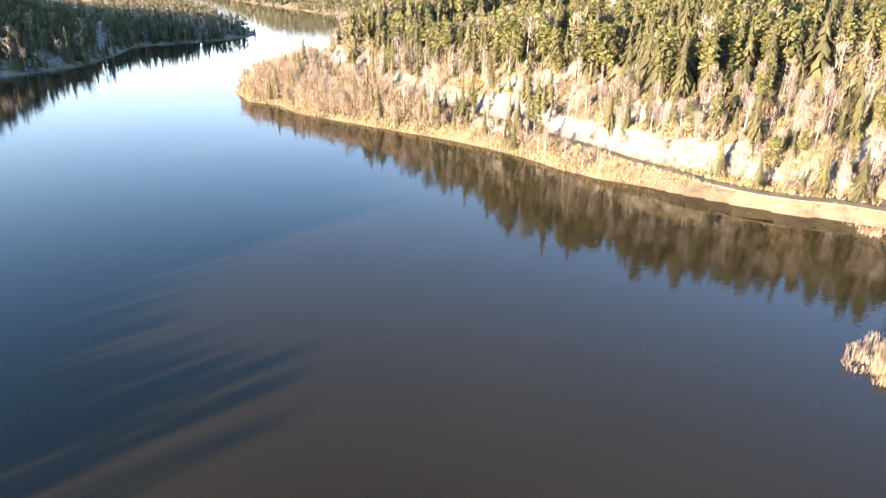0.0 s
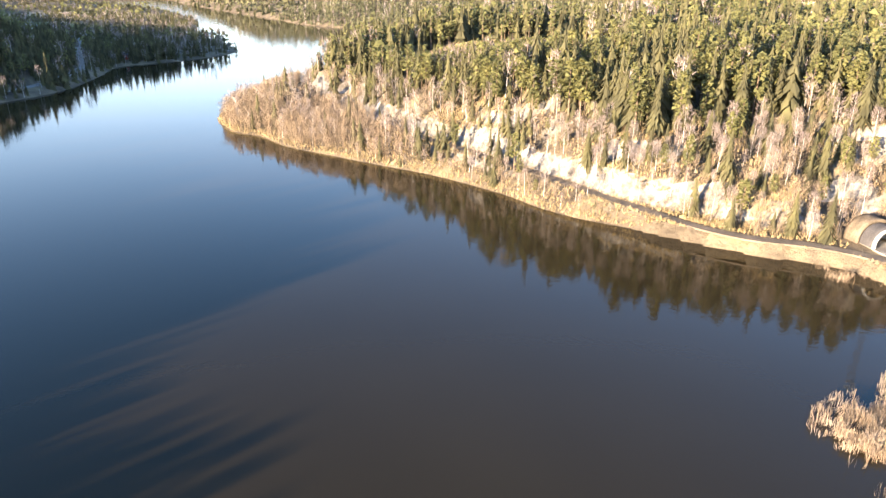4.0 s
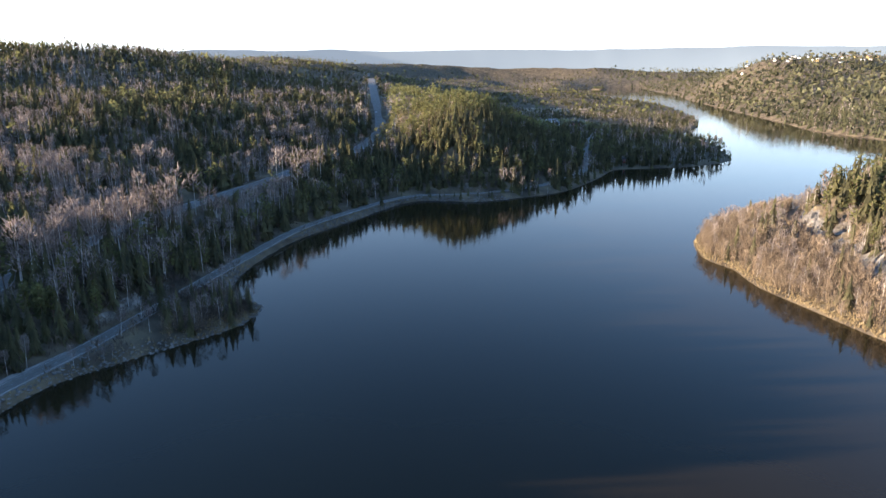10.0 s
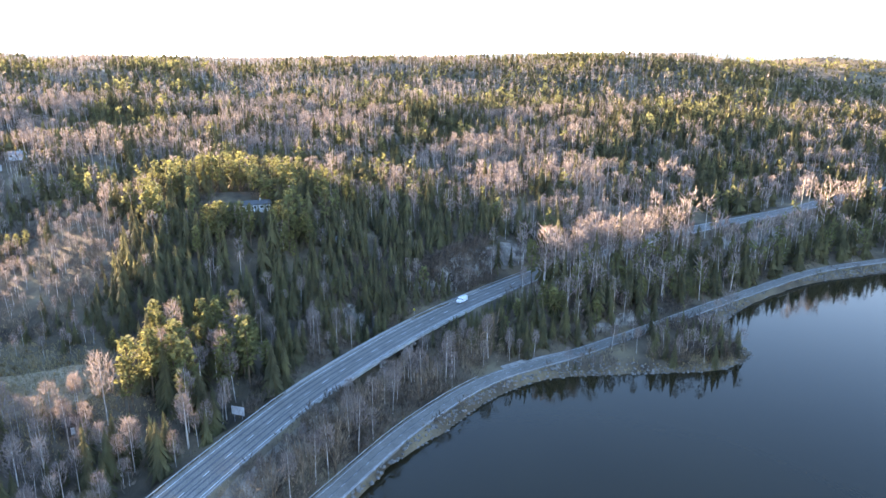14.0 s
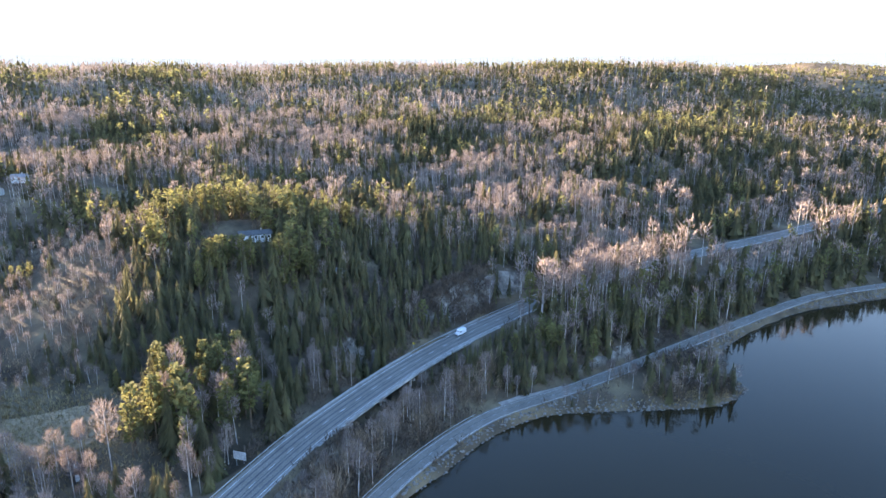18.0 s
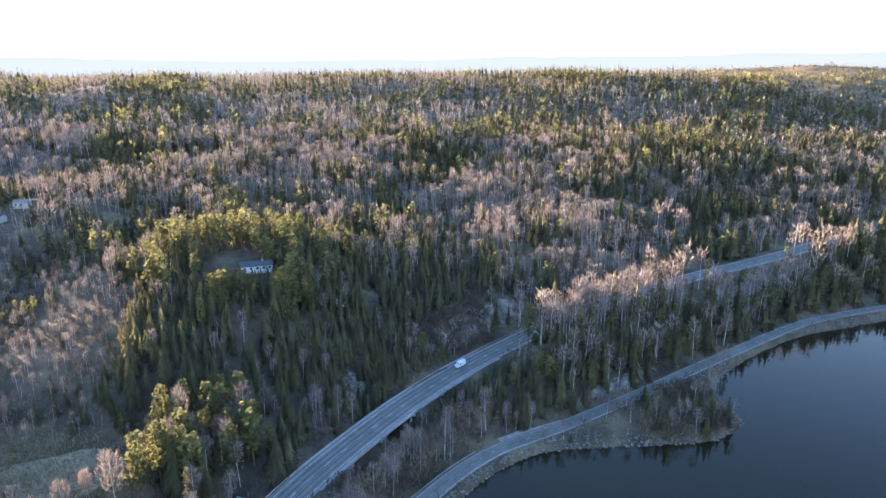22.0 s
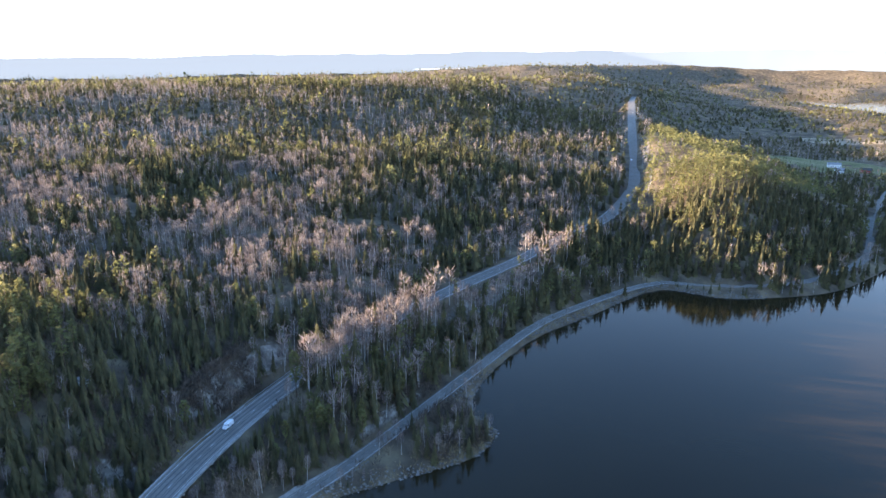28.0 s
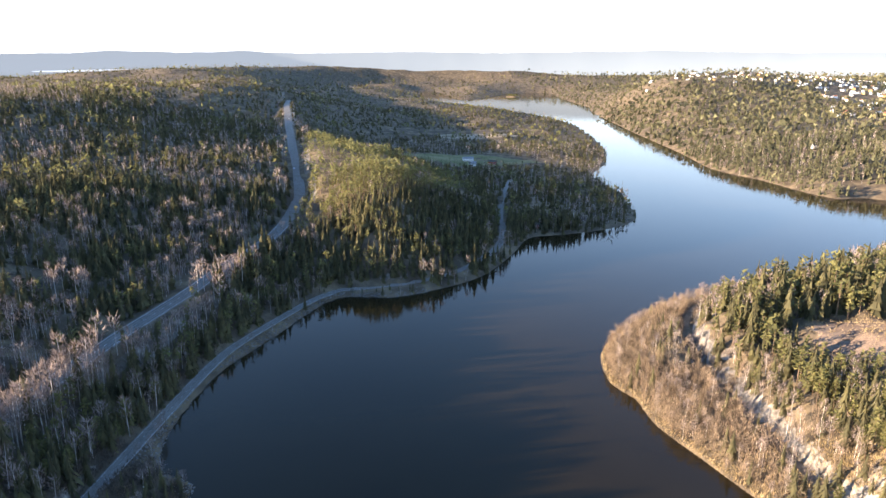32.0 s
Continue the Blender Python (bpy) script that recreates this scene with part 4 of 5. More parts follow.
def glass_material():
    m, t, b = material("window_glass", 0.06, 0.6)
    b.inputs["Base Color"].default_value = (0.03, 0.035, 0.04, 1)
    return m


M_GLASS = glass_material()


# road markings
def line_cut(line, lo, hi):
    """The stretch of a line between two distances along it."""
    s = np.concatenate([[0], np.cumsum(np.linalg.norm(np.diff(line[:, :2], axis=0), axis=1))])
    q = np.arange(lo, min(hi, s[-1]), 1.0)
    return np.column_stack([np.interp(q, s, line[:, k]) for k in range(3)])


def run_of(line, x, y):
    s = np.concatenate([[0], np.cumsum(np.linalg.norm(np.diff(line[:, :2], axis=0), axis=1))])
    return s[np.argmin(np.hypot(line[:, 0] - x, line[:, 1] - y))]


def markings(parent, line, edge, dash, gap, lo, hi, wide=0.16):
    cut = line_cut(line, lo, hi)
    for side in (-edge, edge):
        v, q = strip(cut, side + wide / 2, side - wide / 2, 0.068)
        part("edge_line", mesh_from("edge_line", v, q, [M_PAINT]), parent, "worn white edge line")
    me = mesh_from("centre_dash", *strip(np.array([(0, 0, 0), (dash, 0, 0)], float), wide / 2, -wide / 2, 0.0), [M_PAINT])
    for k in range(int((hi - lo) / (dash + gap))):
        seg = line_cut(line, lo + k * (dash + gap), lo + k * (dash + gap) + dash + 1.5)
        if len(seg) < 2:
            break
        a, b = seg[0], seg[-1]
        ob = part("centre_dash", me, parent)
        ob.matrix_world = Matrix.LocRotScale((a[0], a[1], a[2] + 0.07), Euler((0, -math.atan2(b[2] - a[2], np.hypot(*(b - a)[:2])), math.atan2(b[1] - a[1], b[0] - a[0]))), (1, 1, 1))


M_TAR = plain("dark_tar_seam", (0.09, 0.09, 0.092), 0.7)


def seam(parent, line, side, lo, hi, wide):
    v, q = strip(line_cut(line, lo, hi), side + wide / 2, side - wide / 2, 0.064)
    part("tar_seam", mesh_from("tar_seam", v, q, [M_TAR]), parent, "dark tar seam in the asphalt")


S_NEAR_A, S_NEAR_B = run_of(MAIN, -428, 436), run_of(MAIN, -90, -68)
markings(main_road, MAIN, 4.7, 3.0, 6.0, S_NEAR_A, S_NEAR_B, 0.22)
markings(main_road, MAIN, 3.3, 3.0, 6.0, run_of(MAIN, 130, 20), run_of(MAIN, 124.5, 168.5), 0.2)
for side, wide in ((0.45, 0.3), (-1.3, 0.6), (-3.3, 0.6), (1.5, 0.5), (3.4, 0.5)):
    seam(main_road, MAIN, side, S_NEAR_A, S_NEAR_B, wide)
seam(lake_road, LAKE, 0.2, run_of(LAKE, -110, -22), run_of(LAKE, -297, 400), 0.25)
markings(lake_road, LAKE, 2.7, 1.5, 4.0, run_of(LAKE, -110, -22), run_of(LAKE, -297, 400), 0.14)


# guard rails
RAIL_POST = bm_mesh("rail_post", lambda bm: box(bm, (0.12, 0.08, 0.95), (0, 0, 0.35)), M_STEEL)


def guard_rail(line, side, lo, hi, label, step=4.0):
    cut = offset_line(line_cut(line, lo, hi), side)
    top = new("guard_rail")
    v, q = strip(cut, 0.06, -0.06, 0.78, 0.24)
    part("rail", mesh_from("rail", v, q, [M_STEEL]), top)
    for k in range(0, len(cut) - 1, int(step)):
        ob = part("post", RAIL_POST, top)
        d = cut[k + 1] - cut[k]
        ob.matrix_world = Matrix.LocRotScale(Vector(cut[k]) + Vector((0, 0, 0.06)), Euler((0, 0, math.atan2(d[1], d[0]))), None)
    return tagged(top, label, "guard rail", "guard rails along the roads")


guard_rail(MAIN, 6.15, run_of(MAIN, -300, 122), S_NEAR_B, "galvanised steel guard rail along the highway and bridge")
guard_rail(MAIN, -6.15, run_of(MAIN, -300, 122), S_NEAR_B, "galvanised steel guard rail along the highway and bridge")
guard_rail(MAIN, 4.35, run_of(MAIN, 133, 70), run_of(MAIN, 126, 163), "galvanised steel guard rail before the tunnel mouth")
guard_rail(MAIN, -4.35, run_of(MAIN, 133, 70), run_of(MAIN, 126, 163), "galvanised steel guard rail before the tunnel mouth")
guard_rail(LAKE, -3.65, run_of(LAKE, -128, -14), run_of(LAKE, -270, 189), "low steel guard rail between lane and lake")
guard_rail(LAKE, 3.65, run_of(LAKE, -145, -1), run_of(LAKE, -203, 53), "low steel guard rail on the inner side of the lane")
guard_rail(LAKE, -3.65, run_of(LAKE, -285, 220), run_of(LAKE, -319, 352), "low steel guard rail between lane and lake")


# bridge over the stream
def build_bridge():
    a, b = run_of(MAIN, -266, 70), run_of(MAIN, -184, -7)
    cut = line_cut(MAIN, a, b)
    top = new("bridge")
    v, q = strip(cut, 5.8, -5.8, -0.46, 0.75)
    part("deck", mesh_from("deck", v, q, [M_CONCRETE]), top)
    for side in (6.3, -6.3):
        v, q = strip(offset_line(cut, side), 0.28, -0.28, 0.22, 0.85)
        part("edge_beam", mesh_from("edge_beam", v, q, [M_CONCRETE]), top, "pale concrete edge beam")
    for side in (3.4, -3.4):
        v, q = strip(offset_line(cut, side), 0.35, -0.35, -1.2, 1.0)
        part("girder", mesh_from("girder", v, q, [M_CONCRETE]), top)
    n = 6
    for k in range(1, n):
        p = cut[int(len(cut) * k / n)]
        e = cut[min(len(cut) - 1, int(len(cut) * k / n) + 1)] - p
        ang = math.atan2(e[1], e[0])
        low = at_ground(p[0], p[1]) - 1.0
        cap = part("pier_cap", bm_mesh("pier_cap", lambda bm: box(bm, (1.0, 11.0, 0.8), (0, 0, 0), 0.08), M_CONCRETE), top)
        cap.matrix_world = pose(p[0], p[1], p[2] - 2.55, 0, 0, math.degrees(ang))
        for s in (-3.6, 3.6):
            hi = p[2] - 2.9
            col = part("pillar", bm_mesh("pillar", lambda bm: tube(bm, 0.5, 0.5, low, hi, sides=12), M_CONCRETE), top)
            col.matrix_world = pose(p[0] - s * math.sin(ang), p[1] + s * math.cos(ang), 0)
    return tagged(top, "concrete girder bridge carrying the highway over a stream", "bridge")


build_bridge()


# tunnel mouth
M_SOIL = mottled("brown_soil", (0.4, 3.0), [(0.3, (0.07, 0.055, 0.04)), (0.7, (0.16, 0.125, 0.09))], 0.95, 0.1, (2.0, 0.6, 0.15))
def build_tunnel():
    top = new("tunnel_portal")
    a = run_of(MAIN, 125.2, 165.5)
    cut = line_cut(MAIN, a, a + 11)
    base = cut[0].copy()
    n, segs = len(cut), 20
    ang = np.linspace(-0.18, math.pi + 0.18, segs + 1)

    def shell(r, thick, lo, hi):
        vs, qs = [], []
        line = cut[lo:hi]
        t = np.gradient(line[:, :2], axis=0)
        t /= np.linalg.norm(t, axis=1)[:, None]
        for rr in (r, r + thick):
            for p, d in zip(line, t):
                for k in ang:
                    u = rr * math.cos(k)
                    vs.append((p[0] + d[1] * u, p[1] - d[0] * u, p[2] + 1.3 + rr * 0.98 * math.sin(k)))
        m, w = len(line), segs + 1
        for i in range(m - 1):
            for k in range(segs):
                q = (i * w + k, i * w + k + 1, (i + 1) * w + k + 1, (i + 1) * w + k)
                qs.append(q)
                qs.append(tuple(m * w + z for z in q[::-1]))
        for i in (0, m - 1):
            for k in range(segs):
                q = (i * w + k, m * w + i * w + k, m * w + i * w + k + 1, i * w + k + 1)
                qs.append(q if i == 0 else q[::-1])
        return vs, qs

    part("lining", mesh_from("lining", *shell(4.3, 0.22, 1, n), [M_LINING], flat=False), top, "pale concrete tunnel lining")
    part("roof", mesh_from("roof", *shell(4.53, 0.3, 1, n), [M_DARKROOF], flat=False), top, "dark tarred tunnel roof")
    part("earth_cover", mesh_from("earth_cover", *shell(4.86, 0.9, n // 2, n), [M_SOIL], flat=False), top, "earth and grass laid over the tunnel roof")
    part("collar", mesh_from("collar", *shell(4.15, 0.55, 0, 2), [M_CONCRETE], flat=False), top, "pale concrete ring round the tunnel mouth")
    return tagged(top, "arched concrete road tunnel mouth with dark roof below the cliff", "tunnel")


build_tunnel()


# things by the road
def post_sign(x, y, z, turn, wide, tall, foot, face, label, legs=2):
    top = new("road_sign")
    for s in ([0] if legs == 1 else [-wide * 0.3, wide * 0.3]):
        p = part("post", bm_mesh("post", lambda bm: tube(bm, 0.07, 0.07, -0.4, foot + tall * 0.9), M_STEEL), top)
        p.matrix_world = pose(s, 0.08, 0)
    pl = part("plate", bm_mesh("plate", lambda bm: box(bm, (wide, 0.05, tall), (0, 0, foot + tall / 2), 0.01), face), top)
    top.matrix_world = pose(x, y, z, 0, 0, turn)
    return tagged(top, label, "road sign", "road signs")


post_sign(-177.5, -23.5, at_ground(-177.5, -23.5), 62, 4.2, 2.6, 2.0, M_GREYWALL, "large grey-backed direction sign on two posts beside the highway")
post_sign(-247, 35.5, 11.6, 40, 0.9, 0.9, 2.0, M_YELLOW, "small yellow road sign on a steel post by the bridge", 1)
post_sign(136, 148, at_ground(136, 148), 10, 1.6, 1.4, 2.4, M_WHITE, "pale sign board on posts near the tunnel", 2)


def cabinet(x, y, turn):
    top = new("roadside_cabinet")
    part("body", bm_mesh("body", lambda bm: box(bm, (1.9, 1.5, 2.1), (0, 0, 0.95), 0.05), M_GREYWALL), top)
    part("roof", bm_mesh("roof", lambda bm: box(bm, (2.3, 1.9, 0.16), (0, 0, 2.08), 0.03), M_ROOF), top, "dark flat roof")
    part("door", bm_mesh("door", lambda bm: box(bm, (0.8, 0.06, 1.7), (0, -0.77, 0.9)), M_GREYWALL), top, "grey door")
    top.matrix_world = pose(x, y, at_ground(x, y), 0, 0, turn)
    tagged(top, "small grey service hut with a dark roof near the tunnel", "hut", "service huts by the tunnel")


cabinet(140.3, 149.5, 15)
cabinet(142.0, 144.6, 10)


def pole(x, y, high, label):
    top = new("utility_pole")
    part("post", bm_mesh("post", lambda bm: tube(bm, 0.16, 0.11, -0.6, high), M_POLE), top)
    part("crossarm", bm_mesh("crossarm", lambda bm: box(bm, (1.6, 0.12, 0.12), (0, 0, high - 0.5)), M_POLE), top)
    top.matrix_world = pose(x, y, at_ground(x, y), 0, 0, 20)
    tagged(top, label, "utility pole", "utility poles by the road")


pole(140.5, 133, 8.0, "weathered wooden utility pole beside the highway")
pole(134, 169, 8.5, "weathered wooden utility pole beside the highway")
pole(143.0, 101, 8.0, "weathered wooden utility pole beside the highway")


M_MAST = plain("dull_mast_steel", (0.09, 0.09, 0.09), 0.6)


def mast():
    x, y = 159.0, 217.0
    z = at_ground(x, y)
    top = new("radio_mast")
    high = 70.5 - z
    for sx, sy in ((-0.6, -0.6), (0.6, -0.6), (0.6, 0.6), (-0.6, 0.6)):
        p = part("leg", bm_mesh("leg", lambda bm: box(bm, (0.07, 0.07, high), (0, 0, high / 2)), M_MAST), top)
        p.matrix_world = pose(sx, sy, 0)
    for k in range(int(high / 1.5)):
        for s in (0, 90, 180, 270):
            p = part("brace", RAIL_BRACE, top)
            p.matrix_world = pose(0, 0, 1.5 * k + 0.75, 0, 0, s)
    part("platform", bm_mesh("platform", lambda bm: box(bm, (2.0, 2.0, 0.12), (0, 0, high)), M_STEEL), top)
    for a in range(0, 360, 60):
        p = part("antenna_panel", bm_mesh("antenna_panel", lambda bm: box(bm, (0.35, 0.2, 2.2), (0, 1.3, high + 0.6), 0.05), M_GREYWALL), top, "white antenna panel")
        p.matrix_world = pose(0, 0, 0, 0, 0, a)
    top.matrix_world = pose(x, y, z - 0.5)
    tagged(top, "lattice steel radio mast with white antenna panels above the spruces", "mast")


RAIL_BRACE = bm_mesh("brace", lambda bm: bmesh.ops.create_cube(bm, size=1, matrix=Matrix.Translation((0, 0.6, 0)) @ Matrix.Rotation(radians(51), 4, "Y") @ Matrix.Diagonal((1.9, 0.05, 0.05, 1))), M_MAST)
mast()


M_DARKWOOD = plain("dark_weathered_boards", (0.07, 0.06, 0.055), 0.85)


# houses
def house(name, x, y, turn, length, width, wall, high, wall_mat, roof_mat, label, cat="house", rows=1, lift=0.0):
    top = new(name)
    part("wall", bm_mesh("wall", lambda bm: gable_walls(bm, length, width, wall, high), wall_mat), top)
    part("roof", bm_mesh("roof", lambda bm: gable(bm, length, width, high, wall), roof_mat), top)
    pane = bm_mesh("window", lambda bm: box(bm, (1.1, 0.08, 1.1), (0, 0, 0), 0.0), M_GLASS)
    trim = bm_mesh("window_frame", lambda bm: [box(bm, (1.4, 0.06, 0.14), (0, 0, s * 0.62)) for s in (-1, 1)] + [box(bm, (0.14, 0.06, 1.1), (s * 0.62, 0, 0)) for s in (-1, 1)], M_WHITE)
    for r in range(rows):
        for k in range(int(length // 2.8)):
            for s in (-1, 1):
                w = part("window", pane, top)
                w.matrix_world = pose(-length / 2 + 1.6 + 2.8 * k, s * (width / 2 + 0.03), 1.5 + 2.5 * r)
                f = part("frame", trim, w)
                f.matrix_world = pose(-length / 2 + 1.6 + 2.8 * k, s * (width / 2 + 0.05), 1.5 + 2.5 * r)
    part("door", bm_mesh("door", lambda bm: box(bm, (0.08, 1.0, 2.05), (length / 2 + 0.03, 0, 1.02)), M_GREYWALL), top, "grey door")
    part("chimney", bm_mesh("chimney", lambda bm: box(bm, (0.7, 0.7, 1.6), (length * 0.2, 0, wall + high + 0.2), 0.04), M_CONCRETE), top)
    top.matrix_world = pose(x, y, at_ground(x, y) + 0.3 + lift, 0, 0, turn)
    return tagged(top, label, cat, "houses round the lake")


house("house", -311, -29, 100, 14, 6.5, 2.6, 1.4, M_WHITE, M_SLATE, "long low white cabin with a dark grey roof among pines")
house("house", -319, -74, 75, 11, 8, 3.2, 2.2, M_GREYWALL, M_ROOF, "grey wooden house with a dark roof among spruces")
house("house", -345, -92, 60, 9, 7, 3.0, 2.0, M_RED, M_ROOF, "dark red wooden house with a dark roof in the woods")
house("shed", -287, 9, 80, 4, 3, 2.2, 1.0, M_WHITE, M_METALROOF, "small shed with a light metal roof on the slope", "shed")
house("shed", -302, -66, 30, 4, 3, 2.0, 0.9, M_WHITE, M_METALROOF, "small white shed in the woods", "shed")
house("house", -427, -171, 95, 8, 5.5, 2.6, 1.4, M_GREYWALL, M_METALROOF, "grey house with a pale metal roof at the wood's edge", lift=0.5)
house("house", -406, -176, 70, 7, 5, 2.5, 1.4, M_GREYWALL, M_ROOF, "grey wooden house with a dark roof at the wood's edge")
house("shed", -175, -66, 25, 4.5, 3.5, 2.2, 1.3, M_DARKWOOD, M_ROOF, "small dark weathered wooden shed beside the meadow", "shed")
house("shed", -166, -80, 40, 5, 4, 2.2, 1.4, M_DARKWOOD, M_ROOF, "small dark weathered wooden shed beside the meadow", "shed")
house("farmhouse", -520, 955, 30, 12, 8, 4.8, 2.8, M_WHITE, M_METALROOF, "white two-storey farmhouse in the meadows", rows=2)
house("barn", -545, 985, 40, 17, 8, 4.0, 2.6, M_WHITE, M_METALROOF, "long white barn with a pale roof in the meadows", "barn")
house("barn", -500, 985, 20, 14, 8, 4.0, 3.0, M_RED, M_ROOF, "dark red barn in the meadows", "barn")
house("boathouse", -271, 634, 60, 9, 6, 2.8, 1.8, M_RED, M_ROOF, "dark red boathouse on the headland shore", "boathouse")


# open fields laid over the forest floor
def field(name, cx, cy, a, b, turn, stops, label):
    m = mottled(name + "_turf", (0.05, 1.2), stops, 0.95, 0.1, (1.5, 0.6, 0.2))
    rings, spokes = 14, 48
    c, s = math.cos(radians(turn)), math.sin(radians(turn))
    t = np.arange(spokes) * 2 * math.pi / spokes
    edge = 0.85 + 0.3 * value_noise(np.cos(t) * 40 + cx, np.sin(t) * 40 + cy, 14)
    u = np.concatenate([[0], np.concatenate([(k + 1) / rings * a * edge * np.cos(t) for k in range(rings)])])
    w = np.concatenate([[0], np.concatenate([(k + 1) / rings * b * edge * np.sin(t) for k in range(rings)])])
    p = np.column_stack([cx + u * c - w * s, cy + u * s + w * c])
    z = ground_height(p)[0] + 0.35
    z[-spokes:] -= 0.8
    tris = [(0, 1 + k, 1 + (k + 1) % spokes) for k in range(spokes)]
    for r in range(rings - 1):
        o, i = 1 + (r + 1) * spokes, 1 + r * spokes
        for k in range(spokes):
            n = (k + 1) % spokes
            tris += [(i + k, o + k, o + n), (i + k, o + n, i + n)]
    tagged(new(name, mesh_from(name, np.column_stack([p, z]), np.array(tris), [m], flat=False)), label, "field", kind="structure")


STRAW = [(0.35, (0.22, 0.175, 0.12)), (0.65, (0.34, 0.275, 0.19))]
GREEN = [(0.35, (0.13, 0.13, 0.06)), (0.65, (0.22, 0.20, 0.10))]
field("ground_meadow", -193, -86, 27, 13, -67, [(0.35, (0.24, 0.175, 0.11)), (0.65, (0.38, 0.285, 0.185))], "pale dry grass meadow between wood and highway")
field("ground_pasture", -545, 985, 120, 52, 40, GREEN, "dull green pasture round the farm")
field("ground_stubble", -700, 1316, 95, 40, 30, STRAW, "straw-coloured stubble field between woods")
field("ground_felled", 36, 398, 46, 30, 15, [(0.35, (0.10, 0.073, 0.058)), (0.65, (0.22, 0.162, 0.12))], "reddish brown felled clearing with brushwood")


# vehicles
def van(x, y, z, turn):
    top = new("delivery_van")

    def hull(bm):
        prof = [(-2.75, 0.35), (2.6, 0.35), (2.75, 0.7), (2.7, 1.1), (2.0, 1.3), (1.35, 2.15), (1.1, 2.4), (-2.6, 2.45), (-2.75, 2.3)]
        rings = [[bm.verts.new((u, s * 0.98 * (1 if w < 1.4 else 0.93), w)) for u, w in prof] for s in (-1, 1)]
        bm.faces.new(rings[0])
        bm.faces.new(rings[1][::-1])
        for k in range(len(prof)):
            m = (k + 1) % len(prof)
            bm.faces.new((rings[0][m], rings[0][k], rings[1][k], rings[1][m]))
        bmesh.ops.recalc_face_normals(bm, faces=bm.faces)
        bmesh.ops.bevel(bm, geom=list(bm.edges), offset=0.06, segments=1, affect="EDGES")

    part("body", bm_mesh("body", hull, M_CARWHITE), top)
    part("windscreen", bm_mesh("windscreen", lambda bm: bmesh.ops.create_cube(bm, size=1, matrix=Matrix.Translation((1.71, 0, 1.74)) @ Matrix.Rotation(radians(37.4), 4, "Y") @ Matrix.Diagonal((0.06, 1.6, 0.92, 1))), M_GLASS), top)
    for s in (-1, 1):
        part("side_window", bm_mesh("side_window", lambda bm: box(bm, (0.8, 0.04, 0.5), (1.0, s * 0.955, 1.65)), M_GLASS), top)
        part("headlight", bm_mesh("headlight", lambda bm: box(bm, (0.1, 0.35, 0.22), (2.72, s * 0.72, 0.92), 0.03), M_STEEL), top)
        for u in (-1.75, 1.75):
            w = part("wheel", bm_mesh("wheel", lambda bm: bmesh.ops.create_cone(bm, cap_ends=True, segments=14, radius1=0.35, radius2=0.35, depth=0.24, matrix=Matrix.Translation((u, s * 0.88, 0.35)) @ Matrix.Rotation(radians(90), 4, "X")), M_TYRE), top)
    top.matrix_world = pose(x, y, z, 0, 0, turn)
    return tagged(top, "white delivery van driving on the highway bridge", "van")


def place_on(line, x, y, side):
    s = run_of(line, x, y)
    seg = line_cut(line, s, s + 4)
    p, e = seg[0], seg[-1] - seg[0]
    ang = math.atan2(e[1], e[0])
    return p[0] - side * math.sin(ang), p[1] + side * math.cos(ang), p[2] + 0.07, math.degrees(ang)


van(*place_on(MAIN, -262, 57, -1.8))


def car(line, x, y, side, paint, label):
    top = new("car")

    def hull(bm):
        prof = [(-2.1, 0.3), (2.1, 0.3), (2.15, 0.7), (1.2, 0.92), (0.5, 1.42), (-1.2, 1.45), (-2.0, 1.0), (-2.15, 0.7)]
        rings = [[bm.verts.new((u, s * (0.88 if w < 1.1 else 0.7), w)) for u, w in prof] for s in (-1, 1)]
        bm.faces.new(rings[0])
        bm.faces.new(rings[1][::-1])
        for k in range(len(prof)):
            m = (k + 1) % len(prof)
            bm.faces.new((rings[0][m], rings[0][k], rings[1][k], rings[1][m]))
        bmesh.ops.recalc_face_normals(bm, faces=bm.faces)

    part("body", bm_mesh("body", hull, paint), top)
    part("windscreen", bm_mesh("windscreen", lambda bm: bmesh.ops.create_cube(bm, size=1, matrix=Matrix.Translation((0.88, 0, 1.2)) @ Matrix.Rotation(radians(54), 4, "Y") @ Matrix.Diagonal((0.05, 1.3, 0.75, 1))), M_GLASS), top)
    for s in (-1, 1):
        for u in (-1.3, 1.35):
            part("wheel", bm_mesh("wheel", lambda bm: bmesh.ops.create_cone(bm, cap_ends=True, segments=12, radius1=0.32, radius2=0.32, depth=0.2, matrix=Matrix.Translation((u, s * 0.8, 0.32)) @ Matrix.Rotation(radians(90), 4, "X")), M_TYRE), top)
    gx, gy, gz, turn = place_on(line, x, y, side)
    top.matrix_world = pose(gx, gy, gz, 0, 0, turn)
    tagged(top, label, "car", "cars on the highway")


car(MAIN, -585, 622, -1.8, M_CARWHITE, "white car far off on the straight highway")
car(MAIN, -860, 907, 1.8, M_CARWHITE, "white car far off on the straight highway")
car(MAIN, -1250, 1315, -1.8, M_CARWHITE, "white car far off on the straight highway")


